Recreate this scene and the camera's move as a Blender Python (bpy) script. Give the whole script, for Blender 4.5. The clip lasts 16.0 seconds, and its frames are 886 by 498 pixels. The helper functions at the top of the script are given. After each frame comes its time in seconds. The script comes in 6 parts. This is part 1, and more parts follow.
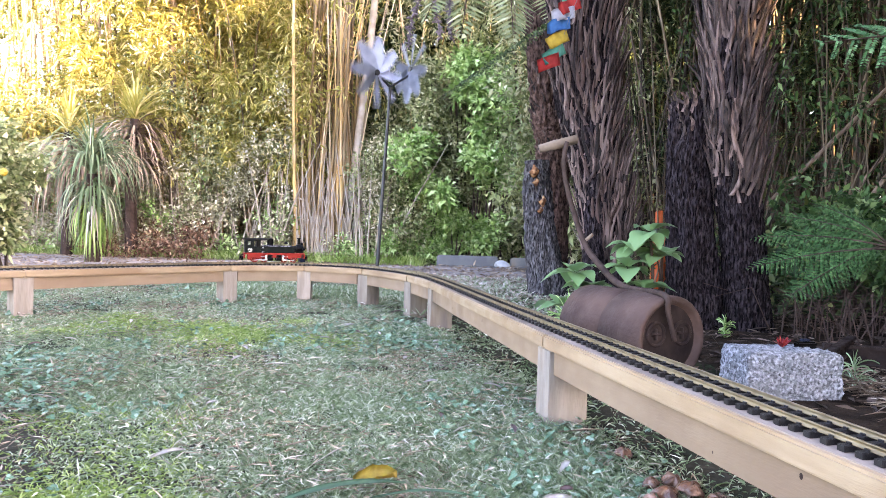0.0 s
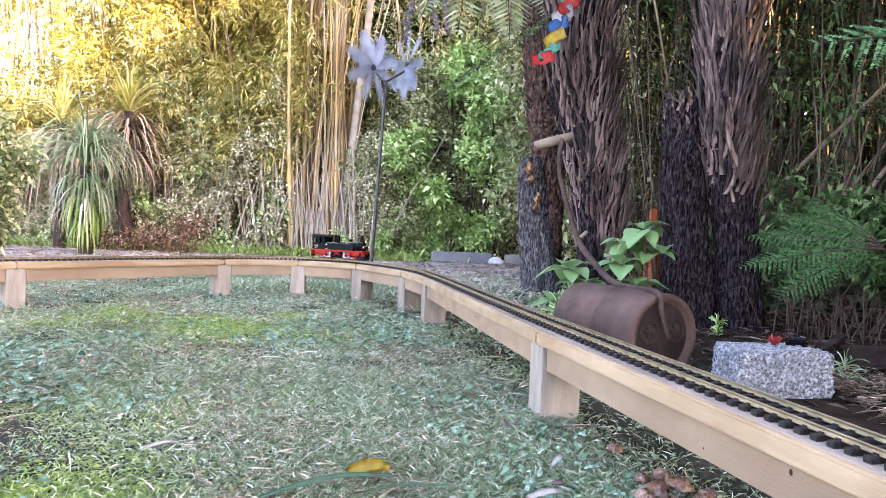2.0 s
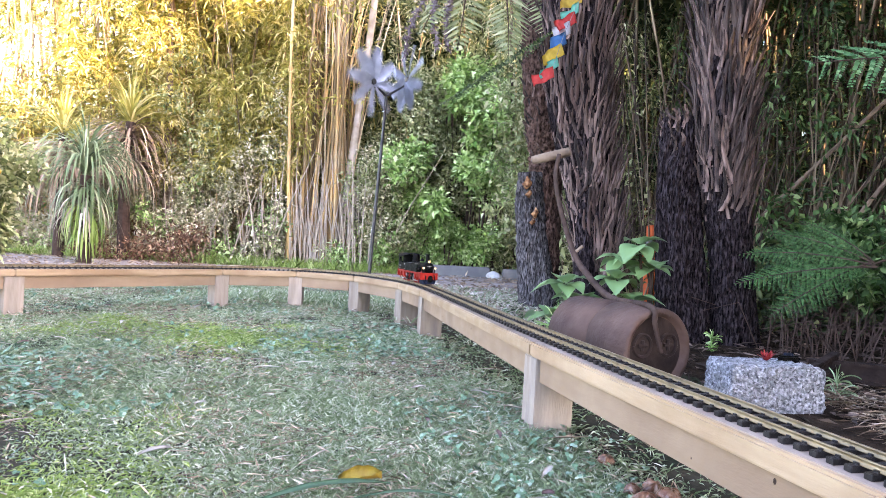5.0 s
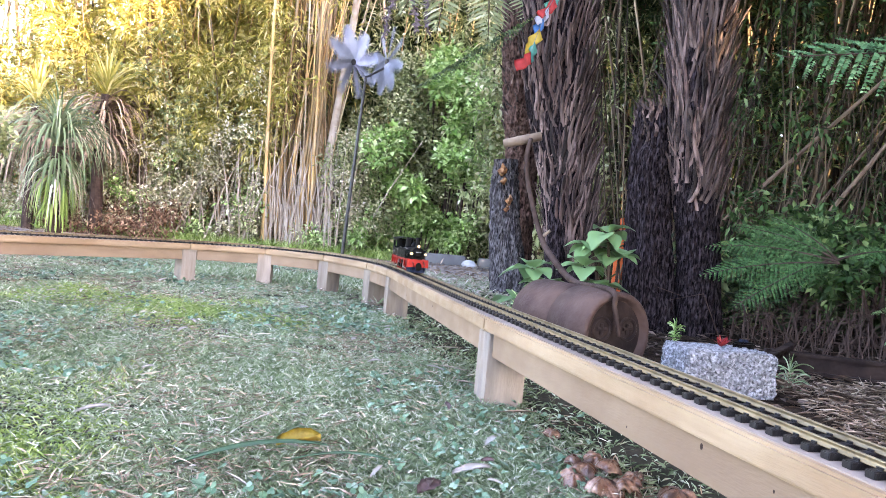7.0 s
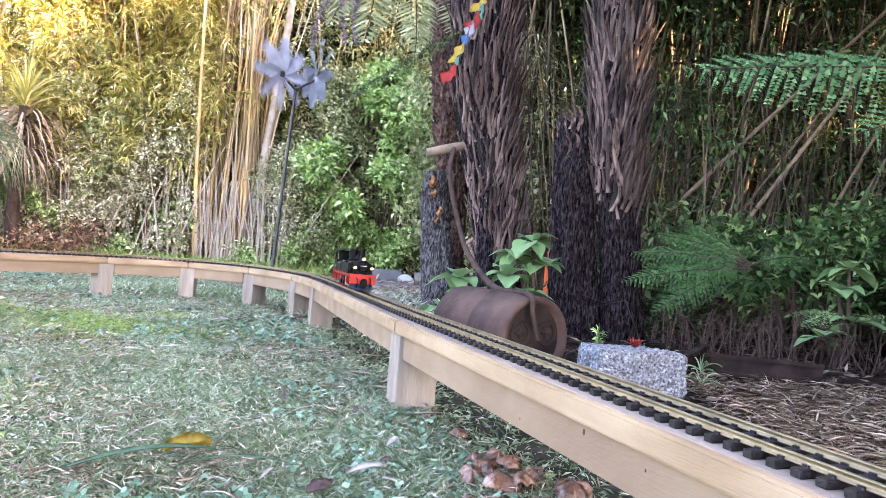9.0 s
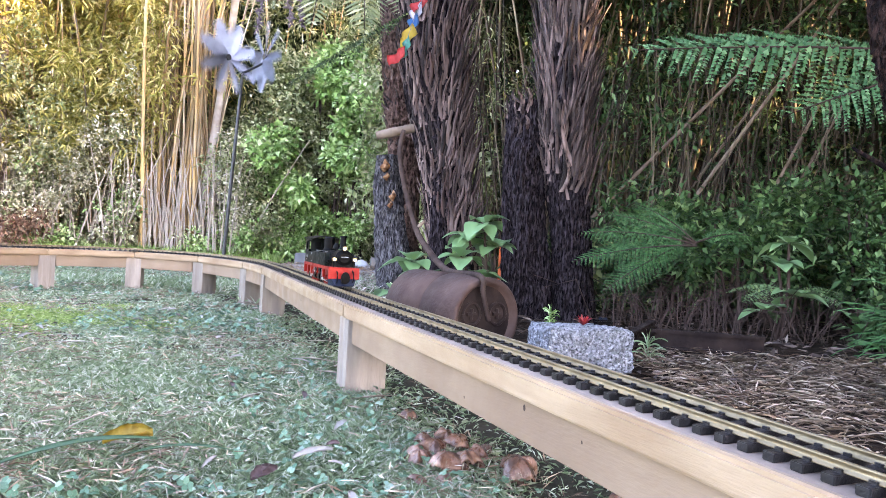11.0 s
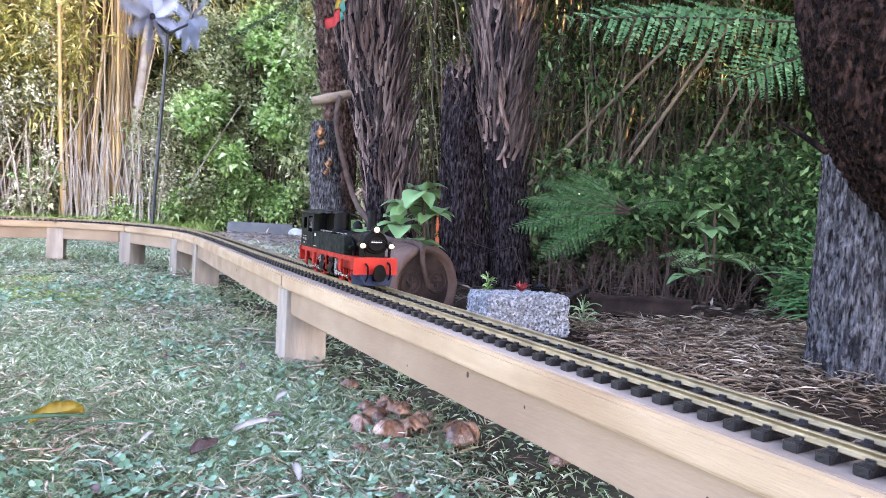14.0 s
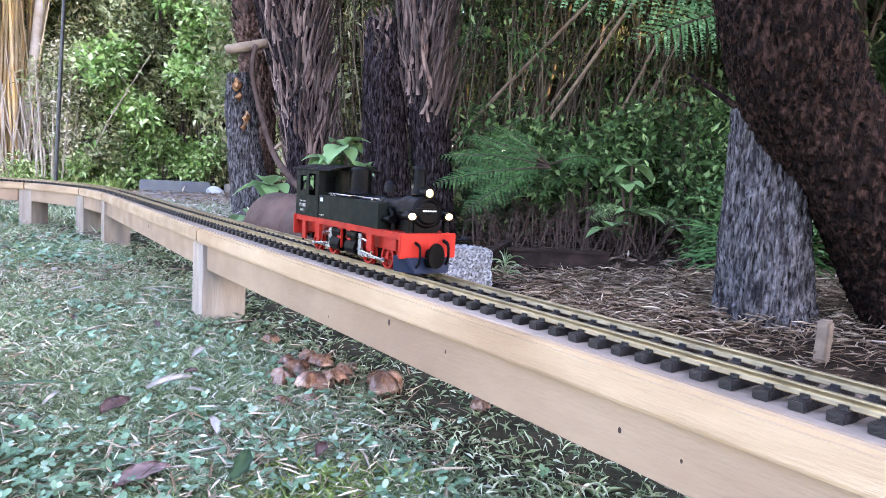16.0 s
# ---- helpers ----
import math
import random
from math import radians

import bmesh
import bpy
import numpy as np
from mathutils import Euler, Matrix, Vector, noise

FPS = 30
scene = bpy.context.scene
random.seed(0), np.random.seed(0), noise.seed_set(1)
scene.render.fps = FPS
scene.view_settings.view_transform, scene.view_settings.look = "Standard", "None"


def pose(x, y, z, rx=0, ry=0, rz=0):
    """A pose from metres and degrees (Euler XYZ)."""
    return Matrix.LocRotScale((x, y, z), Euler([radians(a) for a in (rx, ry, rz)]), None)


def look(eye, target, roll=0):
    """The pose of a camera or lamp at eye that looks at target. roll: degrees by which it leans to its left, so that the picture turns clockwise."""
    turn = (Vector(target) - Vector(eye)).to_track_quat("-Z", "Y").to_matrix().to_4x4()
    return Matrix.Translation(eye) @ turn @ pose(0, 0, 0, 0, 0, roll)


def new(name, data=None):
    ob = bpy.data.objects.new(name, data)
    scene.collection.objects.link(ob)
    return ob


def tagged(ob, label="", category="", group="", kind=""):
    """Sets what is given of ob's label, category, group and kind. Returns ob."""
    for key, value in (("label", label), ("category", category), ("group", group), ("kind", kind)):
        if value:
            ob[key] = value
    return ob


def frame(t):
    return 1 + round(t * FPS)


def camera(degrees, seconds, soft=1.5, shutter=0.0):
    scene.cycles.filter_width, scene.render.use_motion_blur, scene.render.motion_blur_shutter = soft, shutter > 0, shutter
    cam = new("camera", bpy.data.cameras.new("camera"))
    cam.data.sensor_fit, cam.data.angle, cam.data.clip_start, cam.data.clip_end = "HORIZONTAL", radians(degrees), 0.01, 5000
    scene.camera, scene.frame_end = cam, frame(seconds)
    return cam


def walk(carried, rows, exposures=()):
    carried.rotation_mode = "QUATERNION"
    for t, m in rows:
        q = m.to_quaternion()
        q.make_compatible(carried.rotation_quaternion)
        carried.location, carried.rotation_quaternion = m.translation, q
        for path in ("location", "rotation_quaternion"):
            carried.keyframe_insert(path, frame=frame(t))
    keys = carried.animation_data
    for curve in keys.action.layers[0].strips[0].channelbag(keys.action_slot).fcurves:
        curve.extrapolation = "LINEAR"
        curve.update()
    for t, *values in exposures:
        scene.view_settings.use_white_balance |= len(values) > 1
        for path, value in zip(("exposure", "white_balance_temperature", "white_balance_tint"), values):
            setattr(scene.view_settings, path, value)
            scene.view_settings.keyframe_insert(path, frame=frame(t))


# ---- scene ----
cam = camera(66.1, 16.0, soft=0.7, shutter=0.4)
PATH = [
    (0, (0.163, 0.196, 0.466), (0.065, 2.193, 0.402), 1.7),
    (0.5, (0.161, 0.195, 0.469), (0.065, 2.191, 0.409), 1.7),
    (1, (0.162, 0.195, 0.465), (0.074, 2.192, 0.407), 2.0),
    (1.5, (0.163, 0.195, 0.462), (0.094, 2.192, 0.389), 2.2),
    (2, (0.163, 0.195, 0.463), (0.082, 2.192, 0.389), 2.3),
    (2.5, (0.164, 0.2, 0.458), (0.079, 2.197, 0.383), 2.3),
    (3, (0.167, 0.198, 0.459), (0.083, 2.196, 0.398), 2.3),
    (3.5, (0.166, 0.203, 0.458), (0.093, 2.201, 0.409), 2.4),
    (4, (0.167, 0.179, 0.459), (0.094, 2.177, 0.414), 2.2),
    (6.3, (0.208, 0.173, 0.435), (0.146, 2.172, 0.417), 5.0),
    (6.5, (0.22, 0.178, 0.428), (0.168, 2.177, 0.403), 5.2),
    (7, (0.232, 0.185, 0.415), (0.21, 2.184, 0.361), 5.2),
    (7.5, (0.249, 0.186, 0.407), (0.227, 2.186, 0.371), 5.4),
    (8, (0.273, 0.182, 0.398), (0.286, 2.182, 0.367), 5.0),
    (8.5, (0.294, 0.184, 0.393), (0.407, 2.181, 0.4), 5.0),
    (9, (0.314, 0.194, 0.384), (0.455, 2.189, 0.396), 4.7),
    (9.2, (0.32, 0.198, 0.396), (0.475, 2.192, 0.398), 4.0),
    (11.5, (0.34, 0.193, 0.375), (0.633, 2.171, 0.329), 3.5),
    (12, (0.34, 0.197, 0.372), (0.659, 2.169, 0.293), 3.1),
    (12.5, (0.342, 0.198, 0.374), (0.677, 2.169, 0.311), 2.7),
    (13, (0.339, 0.194, 0.38), (0.726, 2.155, 0.319), 2.8),
    (13.5, (0.334, 0.197, 0.383), (0.746, 2.153, 0.305), 3.2),
    (14, (0.332, 0.199, 0.382), (0.787, 2.144, 0.273), 3.3),
    (14.5, (0.334, 0.203, 0.378), (0.842, 2.133, 0.238), 3.2),
    (15, (0.34, 0.221, 0.37), (0.924, 2.125, 0.192), 3.0),
    (15.5, (0.342, 0.208, 0.367), (0.981, 2.092, 0.159), 3.0),
    (16, (0.342, 0.206, 0.366), (1.01, 2.079, 0.149), 3.2),
]
walk(cam, [(t, look(eye, target, roll)) for t, eye, target, roll in PATH], exposures=[(0, 4.33, 7150, 28), (4, 4.33, 7100, 28), (9, 4.46, 7000, 28), (16, 4.48, 6850, 29)])

# ---- world and sun ----
SUN_AZ, SUN_EL = 110.0, 29.0          # degrees clockwise from +y, and above the horizon
world = bpy.data.worlds.new("world")
scene.world = world
world.use_nodes = True
wn = world.node_tree
sky = wn.nodes.new("ShaderNodeTexSky")
sky.sky_type = "NISHITA"
sky.sun_disc = False
sky.sun_elevation, sky.sun_rotation = radians(SUN_EL), radians(SUN_AZ)
sky.air_density, sky.dust_density = 1.0, 2.0
wn.nodes["Background"].inputs["Strength"].default_value = 0.15
wn.links.new(sky.outputs[0], wn.nodes["Background"].inputs["Color"])
sun_data = bpy.data.lights.new("sun", "SUN")
sun_data.energy, sun_data.angle, sun_data.color = 4.6, radians(0.6), (1.0, 0.76, 0.40)
sun = new("sun", sun_data)
sv = Vector((math.sin(radians(SUN_AZ)) * math.cos(radians(SUN_EL)), math.cos(radians(SUN_AZ)) * math.cos(radians(SUN_EL)), math.sin(radians(SUN_EL))))
sun.matrix_world = look(sv * 30, (0, 0, 0))

rng = np.random.default_rng(7)
rnd = random.Random(5)


# ---- materials ----
def shader(name):
    m = bpy.data.materials.new(name)
    m.use_nodes = True
    return m, m.node_tree, m.node_tree.nodes["Principled BSDF"]


def mix_color(nt, fac, a, b):
    n = nt.nodes.new("ShaderNodeMix")
    n.data_type = "RGBA"
    for sock, v in ((n.inputs[0], fac), (n.inputs[6], a), (n.inputs[7], b)):
        if hasattr(v, "links"):
            nt.links.new(v, sock)
        elif isinstance(v, tuple):
            sock.default_value = (*v, 1)
        else:
            sock.default_value = v
    return n.outputs[2]


def noise_fac(nt, scale, detail=4, lo=0.35, hi=0.65, stretch=None):
    tc = nt.nodes.new("ShaderNodeTexCoord")
    n = nt.nodes.new("ShaderNodeTexNoise")
    n.inputs["Scale"].default_value, n.inputs["Detail"].default_value = scale, detail
    src = tc.outputs["Object"]
    if stretch:
        mp = nt.nodes.new("ShaderNodeMapping")
        mp.inputs["Scale"].default_value = stretch
        nt.links.new(src, mp.inputs[0])
        src = mp.outputs[0]
    nt.links.new(src, n.inputs["Vector"])
    r = nt.nodes.new("ShaderNodeMapRange")
    r.inputs[1].default_value, r.inputs[2].default_value = lo, hi
    nt.links.new(n.outputs[0], r.inputs[0])
    return r.outputs[0]


def surface(name, c1, c2, scale=12.0, rough=0.6, bump=0.3, fine=90.0, metal=0.0, stretch=None, c3=None, big=3.0, dist=0.004, vary=0.15, spec=0.3):
    """Two-scale noise colour, fine relief, a little random tint per object."""
    m, nt, p = shader(name)
    col = mix_color(nt, noise_fac(nt, scale, 6, stretch=stretch), c1, c2)
    if c3:
        col = mix_color(nt, noise_fac(nt, big, 5, 0.48, 0.66, stretch=stretch if stretch and stretch[2] < 1 else None), col, c3)
    info = nt.nodes.new("ShaderNodeObjectInfo")
    hsv = nt.nodes.new("ShaderNodeHueSaturation")
    rr = nt.nodes.new("ShaderNodeMapRange")
    rr.inputs[3].default_value, rr.inputs[4].default_value = 1 - vary, 1 + vary
    nt.links.new(info.outputs["Random"], rr.inputs[0])
    nt.links.new(rr.outputs[0], hsv.inputs["Value"])
    nt.links.new(col, hsv.inputs["Color"])
    nt.links.new(hsv.outputs[0], p.inputs["Base Color"])
    p.inputs["Metallic"].default_value = metal
    p.inputs["Specular IOR Level"].default_value = spec
    rf = nt.nodes.new("ShaderNodeMapRange")
    rf.inputs[3].default_value, rf.inputs[4].default_value = max(0.03, rough - 0.12), min(1, rough + 0.12)
    nt.links.new(noise_fac(nt, scale * 2.3, 4), rf.inputs[0])
    nt.links.new(rf.outputs[0], p.inputs["Roughness"])
    if bump:
        b = nt.nodes.new("ShaderNodeBump")
        b.inputs["Strength"].default_value, b.inputs["Distance"].default_value = bump, dist
        nt.links.new(noise_fac(nt, fine, 8, 0.2, 0.8, stretch=stretch), b.inputs["Height"])
        nt.links.new(b.outputs[0], p.inputs["Normal"])
    return m


def leafy(name, c1, c2, c3, rough=0.5, through_light=0.35, share=0.25):
    """Leaves: each one takes its own colour between three; light comes through them."""
    m, nt, p = shader(name)
    g = nt.nodes.new("ShaderNodeNewGeometry")
    ramp = nt.nodes.new("ShaderNodeValToRGB")
    ramp.color_ramp.elements[0].color, ramp.color_ramp.elements[1].color = (*c1, 1), (*c3, 1)
    e = ramp.color_ramp.elements.new(1 - share)
    e.color = (*c2, 1)
    nt.links.new(g.outputs["Random Per Island"], ramp.inputs[0])
    col = mix_color(nt, noise_fac(nt, 1.3, 4, 0.44, 0.9), ramp.outputs[0], c1)
    nt.links.new(col, p.inputs["Base Color"])
    p.inputs["Roughness"].default_value = rough
    p.inputs["Specular IOR Level"].default_value = 0.2
    t = nt.nodes.new("ShaderNodeBsdfTranslucent")
    nt.links.new(col, t.inputs[0])
    mx = nt.nodes.new("ShaderNodeMixShader")
    mx.inputs[0].default_value = through_light
    nt.links.new(p.outputs[0], mx.inputs[1])
    nt.links.new(t.outputs[0], mx.inputs[2])
    nt.links.new(mx.outputs[0], nt.nodes["Material Output"].inputs["Surface"])
    return m


def glow(name, color, strength):
    m, nt, p = shader(name)
    p.inputs["Base Color"].default_value = (*color, 1)
    p.inputs["Emission Color"].default_value = (*color, 1)
    p.inputs["Emission Strength"].default_value = strength
    return m


PINE = surface("pine", (0.226, 0.152, 0.087), (0.285, 0.201, 0.122), 6, 0.6, 0.2, 60, stretch=(1, 1, 9), c3=(0.20, 0.128, 0.072), big=4, vary=0.08, spec=0.2)
FASCIA = surface("planed_pine", (0.202, 0.136, 0.085), (0.235, 0.164, 0.106), 5, 0.65, 0.12, 60, stretch=(1, 1, 5), c3=(0.17, 0.112, 0.071), big=3, vary=0.08, spec=0.15)
PINE_TOP = surface("greyish_pine", (0.150, 0.114, 0.090), (0.195, 0.152, 0.120), 8, 0.7, 0.25, 70, c3=(0.11, 0.085, 0.067), big=6, spec=0.12)
POSTWOOD = surface("post_wood", (0.19, 0.15, 0.115), (0.26, 0.215, 0.17), 10, 0.75, 0.4, 70, stretch=(4, 4, 0.6), c3=(0.16, 0.135, 0.115), big=4, spec=0.12)
BRASS = surface("brass", (0.190, 0.145, 0.080), (0.120, 0.090, 0.050), 30, 0.5, 0.1, 200, metal=0.6, vary=0.03)
SLEEPER = surface("black_plastic", (0.0045, 0.004, 0.004), (0.010, 0.0085, 0.0085), 60, 0.5, 0.2, 300, vary=0.3, spec=0.22)
BLACK = surface("black_enamel", (0.0010, 0.0010, 0.0010), (0.0022, 0.0022, 0.0022), 40, 0.42, 0.05, 300, vary=0.1, spec=0.05)
GREEN = surface("dark_green_enamel", (0.0022, 0.0036, 0.0027), (0.0032, 0.0050, 0.0038), 30, 0.5, 0.04, 300, vary=0.05, spec=0.07)
RED = surface("red_enamel", (0.255, 0.0130, 0.0068), (0.185, 0.0085, 0.005), 30, 0.45, 0.05, 300, vary=0.12, spec=0.15)
BLUE = surface("dark_blue_enamel", (0.0028, 0.006, 0.016), (0.0045, 0.009, 0.021), 30, 0.5, 0.05, 300, vary=0.05, spec=0.15)
STEEL = surface("bright_steel", (0.36, 0.36, 0.37), (0.22, 0.22, 0.23), 60, 0.3, 0.05, 300, metal=0.9, vary=0.1)
WHITE = surface("white_paint", (0.40, 0.40, 0.40), (0.34, 0.34, 0.33), 30, 0.5, 0.0, vary=0.05)
LAMP = glow("lamp_glow", (1.0, 0.66, 0.26), 0.10)
RUST = surface("rusty_iron", (0.060, 0.035, 0.027), (0.092, 0.058, 0.045), 10, 0.75, 0.5, 60, c3=(0.038, 0.023, 0.019), big=5, metal=0.15, dist=0.006, spec=0.12)
RUST_DARK = surface("dark_rusty_iron", (0.014, 0.009, 0.0078), (0.030, 0.019, 0.015), 14, 0.75, 0.5, 60, metal=0.2, spec=0.1)
CONCRETE = surface("aggregate_concrete", (0.075, 0.075, 0.078), (0.36, 0.355, 0.36), 115, 0.9, 1.0, 130, c3=(0.15, 0.15, 0.152), big=60, dist=0.012, spec=0.1)
KERB = surface("grey_concrete", (0.13, 0.13, 0.135), (0.18, 0.18, 0.175), 6, 0.9, 0.4, 60)
TRUNK_DARK = surface("tree_fern_fibre", (0.0014, 0.0010, 0.0011), (0.020, 0.0142, 0.0155), 110, 0.95, 1.0, 130, stretch=(1, 1, 0.26), dist=0.02, spec=0.03, c3=(0.052, 0.041, 0.045), big=95)
STUB = surface("frond_stub", (0.0085, 0.0048, 0.0042), (0.066, 0.039, 0.033), 22, 0.6, 0.7, 90, stretch=(1, 1, 0.25), c3=(0.165, 0.115, 0.100), big=6, dist=0.004, vary=0.85, spec=0.2)
TRUNK_GREY = surface("lichen_bark", (0.150, 0.138, 0.140), (0.007, 0.006, 0.0070), 125, 0.95, 1.0, 140, dist=0.012, stretch=(1, 1, 0.24), spec=0.05, c3=(0.022, 0.019, 0.021), big=55)
FIBRE_BROWN = surface("red_brown_fibre", (0.020, 0.011, 0.009), (0.125, 0.074, 0.060), 60, 0.95, 1.0, 90, dist=0.02, stretch=(1, 1, 0.5), c3=(0.17, 0.105, 0.088), big=40, spec=0.05)
TRUNK_RED = surface("red_brown_bark", (0.0018, 0.0011, 0.0010), (0.011, 0.0056, 0.0042), 60, 0.95, 1.0, 90, dist=0.02, stretch=(1, 1, 0.35), c3=(0.040, 0.0205, 0.0152), big=75, spec=0.08)
BARE_WOOD = surface("pale_wood", (0.12, 0.085, 0.062), (0.19, 0.14, 0.10), 20, 0.75, 0.4, 80, spec=0.12)
STICK = surface("brown_stick", (0.026, 0.016, 0.013), (0.058, 0.037, 0.029), 18, 0.8, 0.5, 60, spec=0.1)
CULM = surface("bamboo_culm", (0.42, 0.26, 0.105), (0.19, 0.125, 0.06), 5, 0.5, 0.15, 40, stretch=(1, 1, 0.3), c3=(0.60, 0.52, 0.42), big=2.2, vary=0.7, spec=0.15)
# Dimmed copy of the culm colour: the dark wood's shade is put into it.
CULM_SHADED = surface("shaded_bamboo_culm", (0.105, 0.074, 0.048), (0.028, 0.020, 0.014), 5, 0.6, 0.2, 40, stretch=(1, 1, 0.3), c3=(0.32, 0.25, 0.17), big=2.4, vary=0.8, spec=0.1)
SOIL = surface("lawn_soil", (0.017, 0.018, 0.011), (0.040, 0.033, 0.022), 8, 0.95, 0.8, 60, c3=(0.020, 0.028, 0.013), big=1.2, dist=0.01, spec=0.05)
LITTER = surface("litter_soil", (0.013, 0.0085, 0.0055), (0.036, 0.023, 0.015), 14, 0.95, 0.9, 70, dist=0.012, spec=0.04)
GRAVEL = surface("pale_gravel", (0.32, 0.275, 0.25), (0.155, 0.132, 0.12), 26, 0.95, 0.9, 90, c3=(0.41, 0.36, 0.33), big=1.6, spec=0.08, dist=0.008)
POLE = surface("dark_steel_pole", (0.022, 0.022, 0.022), (0.04, 0.038, 0.036), 20, 0.5, 0.2, 90, metal=0.3)
SILVER = surface("silver_sheet", (0.40, 0.42, 0.48), (0.27, 0.285, 0.34), 9, 0.5, 0.1, 60, metal=0.15, vary=0.4)
MUSH = surface("mushroom_cap", (0.115, 0.054, 0.031), (0.042, 0.020, 0.013), 45, 0.32, 0.6, 90, c3=(0.24, 0.145, 0.10), big=35, spec=0.4)
ORANGE = surface("orange_plastic", (0.50, 0.085, 0.012), (0.40, 0.065, 0.012), 14, 0.5, 0.1, 60)
GRASS = leafy("grass_blade", (0.105, 0.165, 0.072), (0.325, 0.395, 0.235), (0.70, 0.71, 0.58), 0.45, 0.25, 0.28)
YELLOW_GRASS = leafy("yellow_green_grass", (0.13, 0.21, 0.040), (0.34, 0.45, 0.130), (0.60, 0.65, 0.32), 0.45, 0.3, 0.25)
CLOVER = leafy("clover_leaf", (0.048, 0.105, 0.056), (0.120, 0.200, 0.120), (0.27, 0.35, 0.27), 0.5, 0.2, 0.22)
# Golden sun on the grove is partly put into this yellow.
BAMBOO_LEAF = leafy("sunlit_bamboo_leaf", (0.20, 0.20, 0.042), (0.52, 0.45, 0.125), (0.88, 0.76, 0.40), 0.5, 0.5, 0.36)
# Next three leaf colours are raised to stand for brighter light on them.
DRY_LEAF = leafy("dry_brush_leaf", (0.16, 0.16, 0.070), (0.62, 0.56, 0.35), (0.95, 0.88, 0.74), 0.6, 0.4, 0.40)
BUSH_LEAF = leafy("bush_leaf", (0.090, 0.190, 0.040), (0.42, 0.60, 0.20), (0.80, 0.90, 0.52), 0.4, 0.35, 0.38)
OLIVE_LEAF = leafy("olive_leaf", (0.085, 0.115, 0.040), (0.36, 0.39, 0.175), (0.76, 0.72, 0.48), 0.5, 0.35, 0.38)
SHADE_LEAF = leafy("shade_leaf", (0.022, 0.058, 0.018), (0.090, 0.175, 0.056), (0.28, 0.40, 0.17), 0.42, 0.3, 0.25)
# The wood's shade is put into this darkened leaf colour.
DARK_LEAF = leafy("shaded_forest_leaf", (0.011, 0.024, 0.008), (0.075, 0.115, 0.042), (0.28, 0.30, 0.12), 0.5, 0.35, 0.28)
FERN_LEAF = leafy("fern_leaf", (0.028, 0.088, 0.028), (0.060, 0.155, 0.050), (0.140, 0.255, 0.095), 0.55, 0.4)
FROND_LEAF = leafy("frond_leaf", (0.055, 0.145, 0.060), (0.105, 0.225, 0.095), (0.21, 0.35, 0.17), 0.5, 0.45)
PALE_FERN = leafy("pale_fern_leaf", (0.13, 0.16, 0.075), (0.29, 0.32, 0.165), (0.50, 0.52, 0.33), 0.5, 0.35)
STRAP_LEAF = leafy("strap_leaf", (0.085, 0.130, 0.060), (0.18, 0.24, 0.125), (0.40, 0.43, 0.27), 0.4, 0.3, 0.35)
BROAD_LEAF = leafy("glossy_broad_leaf", (0.13, 0.23, 0.09), (0.21, 0.33, 0.15), (0.38, 0.44, 0.15), 0.3, 0.3)
STRAW = leafy("straw", (0.085, 0.053, 0.034), (0.28, 0.198, 0.135), (0.50, 0.39, 0.285), 0.7, 0.1, 0.40)
PALE_STRAW = leafy("pale_straw", (0.24, 0.18, 0.13), (0.46, 0.41, 0.34), (0.66, 0.62, 0.55), 0.7, 0.1, 0.4)
BROWN_STRAW = leafy("brown_leaf_litter", (0.030, 0.020, 0.015), (0.095, 0.064, 0.048), (0.27, 0.20, 0.155), 0.75, 0.1, 0.3)
DEAD_LEAF = leafy("red_brown_dead_leaf", (0.065, 0.032, 0.018), (0.22, 0.120, 0.068), (0.46, 0.31, 0.20), 0.7, 0.2, 0.3)
YELLOW_LEAF = surface("yellow_leaf", (0.36, 0.25, 0.025), (0.24, 0.15, 0.018), 40, 0.5, 0.3, 90)


# ---- mesh helpers ----
def ob_of(name, bm, material, parent=None, label="", smooth=False):
    me = bpy.data.meshes.new(name)
    bm.to_mesh(me)
    bm.free()
    me.materials.append(material)
    if smooth:
        me.polygons.foreach_set("use_smooth", [True] * len(me.polygons))
    ob = new(name, me)
    if parent:
        ob.parent = parent
    if label:
        ob["label"] = label
    return ob


def part(name, bm, material, parent, label="", smooth=False):
    return ob_of(name, bm, material, parent, label, smooth)


def thing(name, label, category, m=None, group="", kind=""):
    ob = new(name)
    ob.empty_display_size = 0.05
    if m is not None:
        ob.matrix_basis = m
    return tagged(ob, label, category, group, kind)


def box(x0, x1, y0, y1, z0, z1, bevel=0.0, bm=None):
    b = bmesh.new()
    bmesh.ops.create_cube(b, size=1)
    for v in b.verts:
        v.co = ((x0 + x1) / 2 + v.co.x * (x1 - x0), (y0 + y1) / 2 + v.co.y * (y1 - y0), (z0 + z1) / 2 + v.co.z * (z1 - z0))
    if bevel:
        bmesh.ops.bevel(b, geom=b.edges[:], offset=bevel, segments=2, affect="EDGES", clamp_overlap=True)
    return join(bm, b)


def join(bm, b):
    if bm is None:
        return b
    me = bpy.data.meshes.new("tmp")
    b.to_mesh(me)
    b.free()
    bm.from_mesh(me)
    bpy.data.meshes.remove(me)
    return bm


